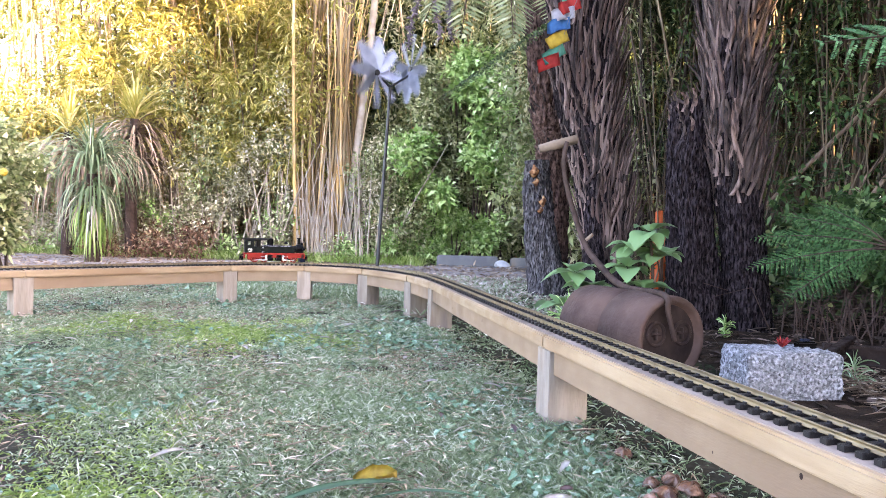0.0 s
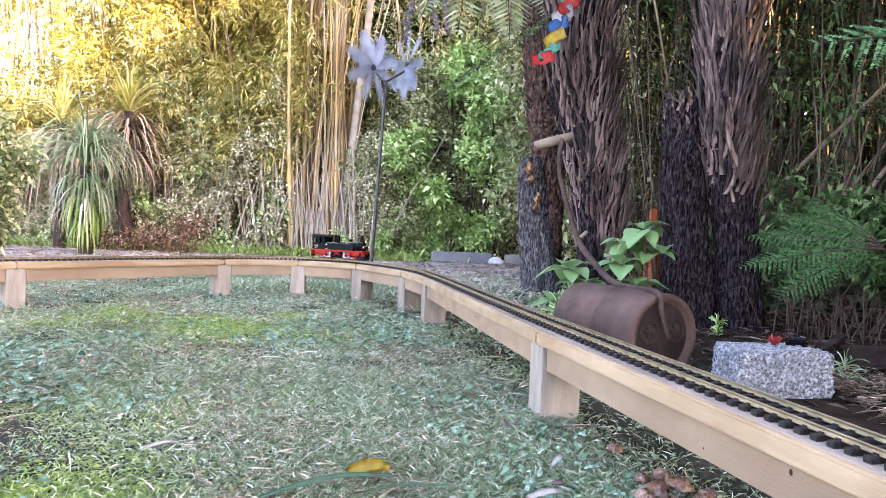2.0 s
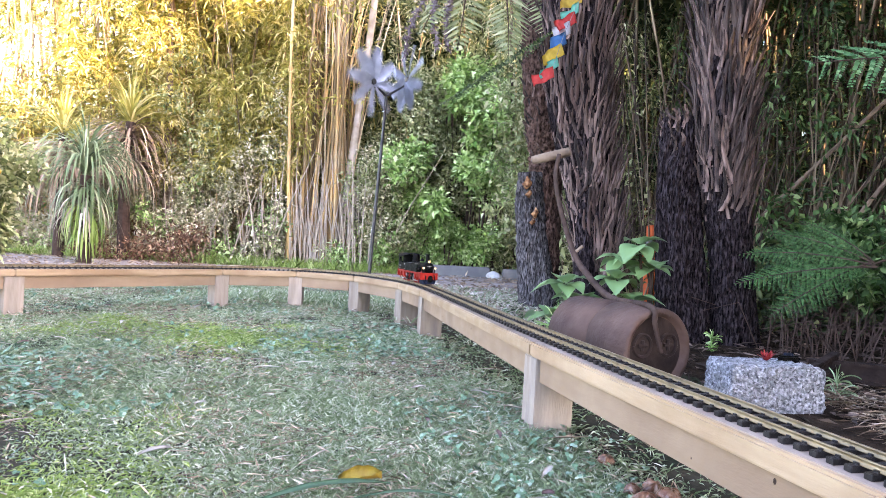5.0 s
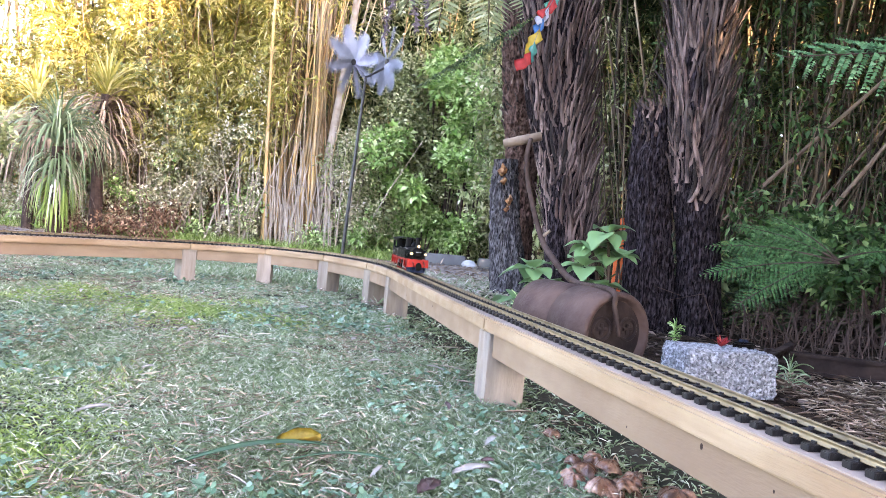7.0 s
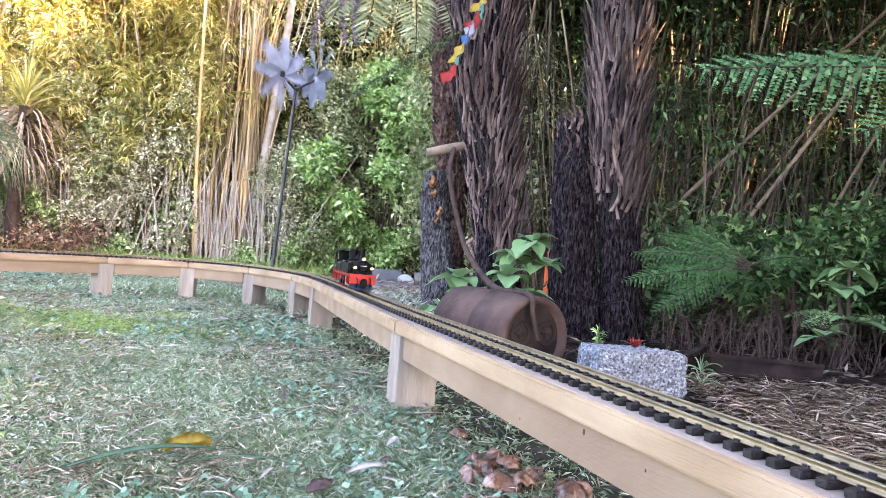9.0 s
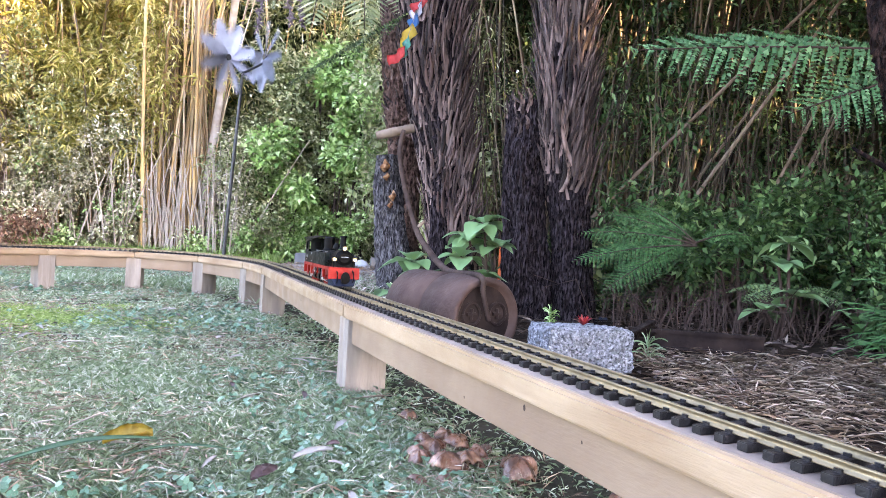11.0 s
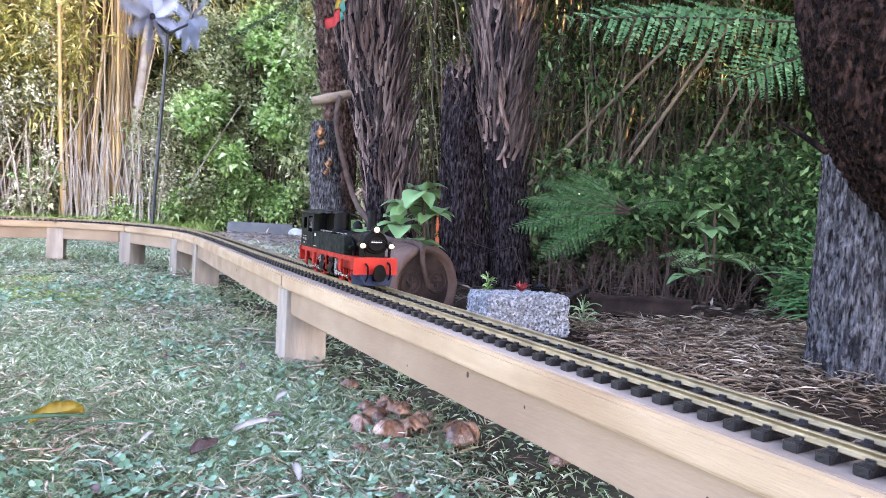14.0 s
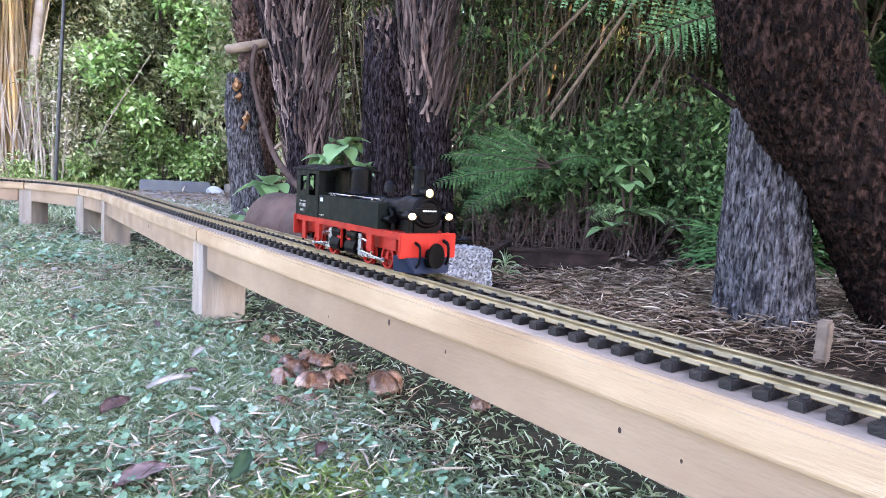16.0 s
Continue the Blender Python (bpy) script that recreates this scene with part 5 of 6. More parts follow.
# low dark growth on the wood's floor
g = np.random.default_rng(8)
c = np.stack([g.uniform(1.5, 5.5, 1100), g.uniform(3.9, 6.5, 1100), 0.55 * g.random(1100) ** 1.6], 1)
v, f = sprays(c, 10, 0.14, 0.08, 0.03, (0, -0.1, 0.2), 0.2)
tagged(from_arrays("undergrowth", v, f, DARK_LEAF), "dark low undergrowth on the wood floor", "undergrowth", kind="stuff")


# ---- far woods that close the place ----
def far_wood(n, seed, spot, leaf, material, name, label, thick=-0.3):
    g = np.random.default_rng(seed)
    c = spot(g, n)
    keep = np.array([noise.noise(Vector((p[0] * 0.55, p[1] * 0.55, p[2] * 0.55 + seed))) > thick for p in c])
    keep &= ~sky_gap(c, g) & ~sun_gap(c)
    v, f = sprays(c[keep], 9, 0.35, leaf, leaf * 0.4, (0, -0.1, -0.1), 0.2)
    return tagged(from_arrays(name, v, f, material), label, "woods", kind="stuff")


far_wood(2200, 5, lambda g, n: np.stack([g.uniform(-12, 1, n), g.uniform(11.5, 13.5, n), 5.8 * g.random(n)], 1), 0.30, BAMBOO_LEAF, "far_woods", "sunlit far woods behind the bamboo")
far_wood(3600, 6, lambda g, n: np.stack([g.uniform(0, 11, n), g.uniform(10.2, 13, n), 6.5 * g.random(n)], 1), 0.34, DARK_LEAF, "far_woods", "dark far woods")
# Height and density beyond what is seen are added to keep sun off the lawn.
far_wood(7600, 7, lambda g, n: np.stack([g.uniform(6.0, 8.5, n), g.uniform(-4, 6.6, n), 8.2 * g.random(n)], 1), 0.38, DARK_LEAF, "far_woods", "dark far woods raised above the view to block the sun", -0.75)
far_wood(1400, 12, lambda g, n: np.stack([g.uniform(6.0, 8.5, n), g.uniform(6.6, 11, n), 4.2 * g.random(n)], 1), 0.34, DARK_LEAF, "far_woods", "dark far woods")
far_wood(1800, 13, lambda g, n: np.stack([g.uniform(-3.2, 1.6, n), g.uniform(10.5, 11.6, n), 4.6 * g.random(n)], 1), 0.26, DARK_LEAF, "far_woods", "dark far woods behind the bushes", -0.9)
# Two overhead leaf layers, added out of view only to shade the wood and litter.
far_wood(2600, 9, lambda g, n: np.stack([g.uniform(1.2, 6.5, n), g.uniform(3.2, 9.0, n), g.uniform(3.3, 4.4, n)], 1), 0.26, DARK_LEAF, "tree_canopy", "added canopy out of view that shades the wood's edge", -0.6)
far_wood(1500, 10, lambda g, n: np.stack([g.uniform(1.3, 4.2, n), g.uniform(-0.5, 3.7, n), g.uniform(2.9, 3.8, n)], 1), 0.26, DARK_LEAF, "tree_canopy", "added canopy out of view that shades the litter and the undergrowth", -0.8)


# ---- cabbage trees with strap leaves ----
def straps(parent, top, n, length, width, seed, material, droop=1.2, rise=(0.1, 1.4), label=""):
    g = np.random.default_rng(seed)
    az, el = g.uniform(0, 2 * np.pi, n), g.uniform(rise[0], rise[1], n)
    L = length * g.uniform(0.65, 1.15, n)
    seg = 7
    vs, fs = [], []
    for k in range(n):
        d = Vector((math.cos(az[k]) * math.cos(el[k]), math.sin(az[k]) * math.cos(el[k]), math.sin(el[k])))
        side = Vector((-math.sin(az[k]), math.cos(az[k]), 0))
        p = Vector(top) + Vector((0, 0, g.uniform(-0.08, 0.08)))
        i0 = len(vs)
        for i in range(seg + 1):
            u = i / seg
            w = width * (0.6 + 0.8 * u if u < 0.4 else 1.0 - 0.95 * (u - 0.4) / 0.6) * 0.5
            vs += [p + side * w, p - side * w + Vector((0, 0, 0.004))]
            d = (d + Vector((0, 0, -droop / seg * (0.5 + u)))).normalized()
            p = p + d * L[k] / seg
        for i in range(seg):
            a = i0 + 2 * i
            fs.append((a, a + 1, a + 3, a + 2))
    return from_arrays("leaves", np.array(vs), np.array(fs), material, parent, label)


ct = thing("cabbage_tree", "cabbage tree with long drooping green strap leaves", "cabbage tree")
part("trunk", tube(curve_points([(-3.73, 6.93, -0.05), (-3.74, 6.93, 0.4), (-3.74, 6.92, 0.9)], 12), interp([0.075, 0.06, 0.05], 12), 10, wobble=0.15), STICK, ct)
straps(ct, (-3.74, 6.92, 0.98), 70, 0.62, 0.024, 1, STRAP_LEAF, 1.9, (0.75, 1.5))
straps(ct, (-3.74, 6.92, 0.96), 120, 0.95, 0.021, 2, STRAP_LEAF, 4.4, (0.75, 1.45))
straps(ct, (-3.74, 6.92, 0.72), 90, 0.66, 0.020, 7, STRAP_LEAF, 7.0, (0.5, 1.3))
straps(ct, (-3.74, 6.92, 0.52), 80, 0.50, 0.019, 27, YELLOW_GRASS, 8.0, (0.4, 1.3), "yellow-green lower leaves")
straps(ct, (-3.74, 6.92, 0.33), 60, 0.36, 0.018, 28, YELLOW_GRASS, 8.0, (0.4, 1.3), "yellow-green lowest leaves")
straps(ct, (-3.74, 6.92, 0.62), 40, 0.6, 0.018, 17, PALE_STRAW, 3.4, (-0.2, 0.6), "dry tan hanging leaves")
ct = thing("cabbage_tree", "sunlit cabbage tree with a skirt of dry hanging leaves", "cabbage tree")
part("trunk", tube(curve_points([(-3.88, 8.0, -0.05), (-3.9, 8.0, 0.8), (-3.86, 8.0, 1.62)], 12), interp([0.08, 0.065, 0.055], 12), 10, wobble=0.15), STICK, ct)
straps(ct, (-3.86, 8.0, 1.64), 80, 0.62, 0.024, 3, BAMBOO_LEAF, 1.0, (0.3, 1.5))
straps(ct, (-3.86, 8.0, 1.15), 150, 0.8, 0.020, 14, STRAW, 2.8, (-0.1, 0.9), "dry tan hanging leaves")
straps(ct, (-3.86, 8.0, 1.48), 130, 0.85, 0.020, 4, STRAW, 3.0, (-0.1, 0.8), "dry tan hanging leaves")
ct = thing("cabbage_tree", "small sunlit cabbage tree at the wood's edge", "cabbage tree")
part("trunk", tube([(-4.6, 7.9, -0.05), (-4.6, 7.9, 1.45)], [0.07, 0.05], 10), STICK, ct)
straps(ct, (-4.6, 7.9, 1.45), 80, 0.6, 0.028, 5, BAMBOO_LEAF, 1.0, (0.2, 1.5))
straps(ct, (-4.6, 7.9, 1.25), 200, 1.2, 0.024, 6, STRAW, 3.2, (-0.2, 0.6), "dry tan hanging leaves")
th = trunk_thing("young_tree", "thin straight reddish tree trunk among the brush", [(-3.62, 8.5, -0.05), (-3.63, 8.5, 1.0), (-3.66, 8.5, 2.6), (-3.7, 8.5, 4.5)], [0.05, 0.042, 0.036, 0.025], BARE_WOOD, 3, sides=16, n=50, furrow=0.006)
th = trunk_thing("pale_tree", "pale grey tree trunk behind the bamboo", [(-1.50, 8.6, -0.05), (-1.36, 8.6, 1.3), (-1.18, 8.6, 3.2), (-1.05, 8.6, 5.0)], [0.055, 0.048, 0.042, 0.035], PALE_CANE, 6, sides=16, n=50, furrow=0.006)

# ---- ferns and broad leaves ----
spreading = fern("ground_fern", "spreading green fern in the shade under the trees", (0, 0, 0), [(-97, 0.05, 0.62, 0.22, 27, 0.20), (-82, 0.14, 0.58, 0.22, 26, 0.20), (-66, 0.26, 0.50, 0.22, 24, 0.20), (-114, -0.06, 0.56, 0.2, 25, 0.20), (-45, 0.5, 0.42, 0.3, 22, 0.2), (75, 0.3, 0.40, 0.3, 22, 0.2)], FERN_LEAF, leaflets=16)
spreading.matrix_basis = pose(2.02, 3.36, 0.44, 34, 0, 0)
fern("ground_fern", "small bright fern beside the shrubs", (2.55, 3.35, 0.22), [(-110, 0.4, 0.36, 0.5, 20, 0.30), (-60, 0.5, 0.34, 0.5, 20, 0.30), (80, 0.5, 0.36, 0.5, 20, 0.3), (170, 0.4, 0.3, 0.5, 20, 0.3)], BROAD_LEAF, leaflets=7)
arching = fern("tree_fern_frond", "broad green tree fern fronds arching from the wood's side", (0, 0, 0), [(-88, 0.04, 1.45, 0.10, 22, 0.21), (-106, -0.06, 0.85, 0.16, 17, 0.24)], FROND_LEAF, 0.008, "fern", 12)
arching.matrix_basis = pose(2.85, 2.75, 1.27, 44, 0, -4)
for bx, by, bz, dip, turn, L in ((0.10, 4.62, 2.26, 58, -16, 0.74), (0.30, 4.58, 2.26, 62, 4, 0.74), (0.50, 4.62, 2.24, 56, 22, 0.70), (0.02, 4.75, 2.30, 50, -38, 0.7)):
    hanging = fern("tree_fern_frond", "pale green frond hanging from the tree fern's crown", (0, 0, 0), [(180, 0.0, L, 0.10, 21, 0.26)], PALE_FERN, 0.007, "fern", 1)
    hanging.matrix_basis = pose(bx, by, bz, dip, 0, turn)
fern("tree_fern_frond", "narrow dark frond slanting below the pale ones", (0.80, 4.34, 1.88), [(-97, -0.72, 1.15, 0.02, 30, 0.15)], DARK_LEAF, 0.007, "fern", 6)
fern("tree_fern_frond", "dark fronds high over the railway", (0.9, 4.3, 2.55), [(170, 0.1, 0.9, 0.55, 26, 0.22), (120, 0.1, 1.0, 0.5, 26, 0.22), (-80, -0.28, 1.5, 0.18, 32, 0.13)], DARK_LEAF, 0.007, "fern", 9)
df = thing("dead_frond", "drooping purple-grey dry frond stalks over the path", "fern")
DRY_FROND = surface("dry_frond", (0.10, 0.078, 0.092), (0.20, 0.165, 0.185), 60, 0.85, 0.6, 90)
for seed, ctrl in enumerate(([(-0.02, 4.5, 2.15), (-0.16, 4.5, 2.02), (-0.27, 4.5, 1.82), (-0.31, 4.5, 1.60)], [(-0.05, 4.55, 2.15), (-0.12, 4.5, 2.0), (-0.14, 4.5, 1.85), (-0.10, 4.5, 1.66)], [(0.0, 4.5, 2.15), (-0.03, 4.45, 1.98), (-0.05, 4.45, 1.82), (-0.03, 4.45, 1.64)])):
    b = bmesh.new()
    pts = curve_points(ctrl, 40)
    tube(pts, [0.004] * 40, 5, b)
    r = random.Random(seed)
    for p in pts[5:]:
        for _ in range(4):
            d = Vector((r.gauss(0, 1), r.gauss(0, 1), r.gauss(-0.4, 0.6))).normalized()
            tube([p, p + d * r.uniform(0.02, 0.042)], [0.005, 0.003], 4, b)
    part("stalk", b, DRY_FROND, df)
fern("fallen_frond", "grey drooping fern fronds in the dark wood", (2.4, 4.9, 1.2), [(-90, -0.1, 0.85, 0.15, 24, 0.14), (-80, -0.35, 0.8, 0.1, 22, 0.12)], DARK_LEAF, 0.005, "fern", 7)


def broad_plant(label, base, heads, seed, n=8, leaf=0.135):
    t = thing("broad_leaved_plant", label, "plant")
    rr = random.Random(seed)
    for hx, hy, hz in heads:
        part("stem", tube(curve_points([base, ((base[0] + hx) / 2 + 0.03, (base[1] + hy) / 2, (base[2] + hz) / 2), (hx, hy, hz)], 8), interp([0.010, 0.006], 8), 7), STICK, t)
        for k in range(n):
            a = 2 * math.pi * k / n + rr.uniform(-0.3, 0.3)
            el = rr.uniform(-0.3, 0.8)
            L = leaf * rr.uniform(0.7, 1.1)
            b = bmesh.new()
            d = Vector((math.cos(a) * math.cos(el), math.sin(a) * math.cos(el), math.sin(el)))
            side = d.cross(Vector((0, 0, 1))).normalized()
            nor = side.cross(d)
            rows = []
            for i in range(8):
                u = i / 7
                w = L * 0.40 * math.sin(math.pi * min(1.0, 0.06 + 0.94 * u) ** 0.9) + 0.002
                p = Vector((hx, hy, hz)) + d * L * (0.12 + u) + Vector((0, 0, -0.5 * L * u * u))
                rows.append([b.verts.new(p + side * w * s + nor * (abs(s) * w * 0.30)) for s in (-1, -0.5, 0, 0.5, 1)])
            for q, p in zip(rows[:-1], rows[1:]):
                for j in range(4):
                    b.faces.new((q[j], p[j], p[j + 1], q[j + 1]))
            part("leaf", b, BROAD_LEAF, t, smooth=True)
    return t


broad_plant("young plant with large glossy green leaves behind the roller", (0.95, 3.42, -0.02), [(0.96, 3.38, 0.47), (0.86, 3.36, 0.30), (1.03, 3.42, 0.36), (0.93, 3.34, 0.20), (0.90, 3.44, 0.40)], 1)
broad_plant("young plant with long green leaves behind the roller", (0.66, 3.45, -0.02), [(0.63, 3.40, 0.27), (0.70, 3.42, 0.18), (0.58, 3.46, 0.10)], 2, 8, 0.15)
broad_plant("seedling with oval leaves in the shade", (2.30, 3.1, -0.02), [(2.28, 3.08, 0.36), (2.36, 3.05, 0.22), (2.24, 3.1, 0.14), (2.34, 3.1, 0.46)], 3, 6, 0.12)
broad_plant("seedling with dark leaves in the wood", (2.75, 3.9, -0.02), [(2.75, 3.88, 0.72), (2.80, 3.9, 0.52), (2.70, 3.9, 0.60)], 4, 7, 0.14)
gc = thing("grass_clump", "clump of long arching green grass at the wood's edge", "grass")
straps(gc, (2.55, 2.45, 0.03), 150, 0.42, 0.010, 9, FERN_LEAF, 1.6, (0.5, 1.5))
gc = thing("grass_clump", "small grass tuft beside the concrete block", "grass")
straps(gc, (1.33, 2.33, 0.0), 70, 0.075, 0.004, 10, GRASS, 1.5, (0.4, 1.5))
gc = thing("grass_clump", "weedy grass tuft at the tree fern's foot", "grass")
straps(gc, (1.28, 3.28, 0.0), 120, 0.045, 0.007, 11, BUSH_LEAF, 1.5, (0.4, 1.5))
gc = thing("grass_clump", "weedy grass tuft behind the roller", "grass")
straps(gc, (0.58, 3.25, 0.0), 70, 0.14, 0.010, 12, BUSH_LEAF, 1.5, (0.4, 1.5))


dead = bmesh.new()
r = random.Random(61)
for _ in range(320):
    x, y = r.uniform(1.55, 3.3), r.uniform(2.85, 3.9)
    h = r.uniform(0.10, 0.34)
    a, q = r.gauss(0, 0.6), r.gauss(0, 0.4)
    tube([(x, y, 0), (x + a * h * 0.4, y + q * h * 0.4, h * 0.7), (x + a * h, y + q * h, h * r.uniform(0.5, 1.0))], [0.003, 0.0025, 0.0015], 4, dead)
tagged(ob_of("dead_stalks", dead, STICK), "tangle of brown dead fern stalks under the fern", "stalks", kind="stuff")


# ---- lawn cover, straw and small things ----
def under_or_left(x, y):
    """Lawn reaches a little past the trestle."""
    ex = np.interp(y, [-0.75, 1.845, 3.32, 3.68, 4.06, 4.165, 6.2], [1.10, 0.33, -0.05, -0.19, -0.487, -0.3, 0.6])
    return x < ex + 0.42


def scatter(n, seed, near=0.7, far=5.9, a0=-47, a1=60, power=1.0):
    g = np.random.default_rng(seed)
    d = near + (far - near) * g.random(n) ** power
    a = np.radians(g.uniform(a0, a1, n))
    x, y = 0.2 + d * np.sin(a), 0.15 + d * np.cos(a)
    edge = np.interp(y, [-0.75, 1.845, 3.32, 3.68, 4.06, 4.165, 6.2], [1.10, 0.33, -0.05, -0.19, -0.487, -0.3, 0.6])
    k = under_or_left(x, y) & (y < 5.95) & (g.random(n) < np.clip(1.0 - 3.0 * (x - edge + 0.12), 0.10, 1.0))
    return x[k], y[k], d[k], g


x, y, d, g = scatter(760000, 41, power=1.25)
n = len(x)
patch = np.array([noise.noise(Vector((a * 1.8, b * 1.8, 5))) + 0.6 * noise.noise(Vector((a * 7, b * 7, 1))) for a, b in zip(x, y)])
k = g.random(n) < 0.78 + 0.8 * patch
x, y, d, patch = x[k], y[k], d[k], patch[k]
n = len(x)
way = np.stack([g.normal(0, 1.05, n), g.normal(0, 1.05, n), np.ones(n)], 1)
size = g.uniform(0.012, 0.036, n) * (1 + 0.5 * patch)
wide = g.uniform(0.0006, 0.0014, n) * (1 + 0.36 * d)
tint = np.array([noise.noise(Vector((a * 0.8 + 2, b * 0.8, 7))) + 0.5 * noise.noise(Vector((a * 3.1, b * 3.1, 3))) for a, b in zip(x, y)]) - 0.16 * x - 0.26 * (y - 2.2) - 0.46 + g.normal(0, 0.12, n)
for sel, name, label, mat in ((tint <= 0.12, "lawn_grass", "short patchy blue-green lawn grass", GRASS), (tint > 0.12, "lawn_grass", "yellow-green tufts of lawn grass", YELLOW_GRASS)):
    m = int(sel.sum())
    v, f = quick_leaf_arrays(np.stack([x[sel], y[sel], np.zeros(m)], 1), way[sel], size[sel], wide[sel], 0.33)
    tagged(from_arrays(name, v, f, mat), label, "grass", kind="stuff")
g = np.random.default_rng(40)
n = 150000
x, y = g.uniform(-7.0, 1.0, n), g.uniform(-3.0, 5.9, n)
dx, dy = x - 0.2, y - 0.15
k = under_or_left(x, y) & ((np.degrees(np.abs(np.arctan2(dx, dy))) > 47) | (np.hypot(dx, dy) < 0.7) | (np.hypot(dx, dy) > 5.9))
x, y = x[k], y[k]
n = len(x)
v, f = quick_leaf_arrays(np.stack([x, y, np.zeros(n)], 1), np.stack([g.normal(0, 1.05, n), g.normal(0, 1.05, n), np.ones(n)], 1), g.uniform(0.02, 0.05, n), g.uniform(0.003, 0.006, n), 0.33)
tagged(from_arrays("lawn_grass", v, f, GRASS), "short green lawn grass round the railway", "grass", kind="stuff")
x, y, d, g = scatter(150000, 42)
n = len(x)
patch = np.array([noise.noise(Vector((a * 1.6 + 9, b * 1.6, 2))) + 0.5 * noise.noise(Vector((a * 6 + 9, b * 6, 2))) for a, b in zip(x, y)])
k = g.random(n) < 0.03 + 0.50 * patch
x, y, d = x[k], y[k], d[k]
n = len(x)
z, turn = g.uniform(0.006, 0.026, n), g.uniform(0, 6.28, n)
r0 = g.uniform(0.0018, 0.0042, n) * (1 + 0.20 * d)
lean = g.normal(0, 0.35, (n, 2))
vs, fs = [], []
for leaf in range(3):
    a = turn + leaf * 2.094
    lx, ly = x + np.cos(a) * r0 * 1.05, y + np.sin(a) * r0 * 1.05
    for q in range(7):
        rim = 0.0 if q == 6 else 1.0
        b = a + q * 1.0472
        vx, vy = lx + rim * r0 * np.cos(b), ly + rim * r0 * np.sin(b)
        vs.append(np.stack([vx, vy, z + lean[:, 0] * (vx - x) + lean[:, 1] * (vy - y) + rim * 0.25 * r0], 1))
    o = leaf * 7
    for q in range(6):
        fs.append((o + q, o + (q + 1) % 6, o + 6))
v = np.stack(vs, 1).reshape(-1, 3)
f = (np.arange(n)[:, None, None] * 21 + np.array(fs)[None]).reshape(-1, 3)
tagged(from_arrays("lawn_clover", v, f, CLOVER), "bluish green clover and weeds in the lawn", "clover", kind="stuff")
x, y, d, g = scatter(7000, 43)
n = len(x)
v, f = quick_leaf_arrays(np.stack([x, y, g.uniform(0.010, 0.028, n)], 1), np.stack([g.normal(0, 1, n), g.normal(0, 0.6, n), g.normal(0, 0.12, n)], 1), g.uniform(0.010, 0.050, n) * g.random(n) ** 0.6, g.uniform(0.0012, 0.0032, n) * (1 + 0.2 * d), 0.02)
tagged(from_arrays("lawn_straw", v, f, PALE_STRAW), "dry straw and leaf bits on the lawn", "straw", kind="stuff")
x, y, d, g = scatter(420, 49)
n = len(x)
v, f = quick_leaf_arrays(np.stack([x, y, g.uniform(0.016, 0.034, n)], 1), np.stack([g.normal(0, 1, n), g.normal(0, 0.8, n), g.normal(0, 0.06, n)], 1), g.uniform(0.04, 0.13, n), g.uniform(0.0010, 0.0026, n) * (1 + 0.15 * d), 0.08)
tagged(from_arrays("lawn_stalks", v, f, PALE_STRAW), "long pale dry stalks lying on the lawn", "straw", kind="stuff")
x, y, d, g = scatter(110000, 47)
n = len(x)
patch = np.array([noise.noise(Vector((a * 2.6 + 4, b * 2.6, 8))) for a, b in zip(x, y)])
k = g.random(n) < 0.36 + 1.1 * patch
x, y, d = x[k], y[k], d[k]
n = len(x)
v, f = quick_leaf_arrays(np.stack([x, y, g.uniform(0.004, 0.024, n)], 1), np.stack([g.normal(0, 1, n), g.normal(0, 1, n), g.normal(0, 0.25, n)], 1), g.uniform(0.012, 0.05, n), g.uniform(0.0010, 0.0026, n) * (1 + 0.25 * d), 0.04)
tagged(from_arrays("lawn_thatch", v, f, STRAW), "brown dry thatch between the grass blades", "thatch", kind="stuff")
g = np.random.default_rng(44)
n = 30000
x, y = g.uniform(1.15, 3.2, n), g.uniform(0.3, 2.48, n)
k = (x > np.interp(y, [0.3, 1.8, 2.7], [1.15, 1.2, 1.35])) & (g.random(n) < np.clip(1.2 - 1.1 * np.abs(y - 2.15), 0.16, 1))
x, y = x[k], y[k]
n = len(x)
v, f = quick_leaf_arrays(np.stack([x, y, 0.014 + 0.035 * g.random(n) ** 2], 1), np.stack([g.normal(0, 1, n), g.normal(0, 0.8, n), g.normal(0, 0.13, n)], 1), g.uniform(0.02, 0.085, n), g.uniform(0.0018, 0.0048, n), 0.12)
tagged(from_arrays("straw_litter", v, f, STRAW), "heap of dry bamboo leaf straw on the soil", "straw", kind="stuff")
g = np.random.default_rng(45)
n = 6500
x, y = g.uniform(0.6, 4.5, n), g.uniform(2.0, 6.5, n)
k = ~under_or_left(x, y)
x, y = x[k], y[k]
n = len(x)
v, f = quick_leaf_arrays(np.stack([x, y, 0.012 + 0.02 * g.random(n)], 1), np.stack([g.normal(0, 1, n), g.normal(0, 1, n), g.normal(0, 0.2, n)], 1), g.uniform(0.03, 0.10, n), g.uniform(0.006, 0.02, n), 0.05)
tagged(from_arrays("leaf_litter", v, f, BROWN_STRAW), "brown fallen leaves under the trees", "leaf litter", kind="stuff")
g = np.random.default_rng(46)
n = 9000
x, y = g.uniform(-6.5, -0.45, n), g.uniform(7.9, 8.7, n)
v, f = quick_leaf_arrays(np.stack([x, y, np.zeros(n)], 1), np.stack([g.normal(0, 0.3, n), g.normal(0, 0.3, n), np.ones(n)], 1), g.uniform(0.06, 0.24, n), g.uniform(0.005, 0.009, n), 0.3)
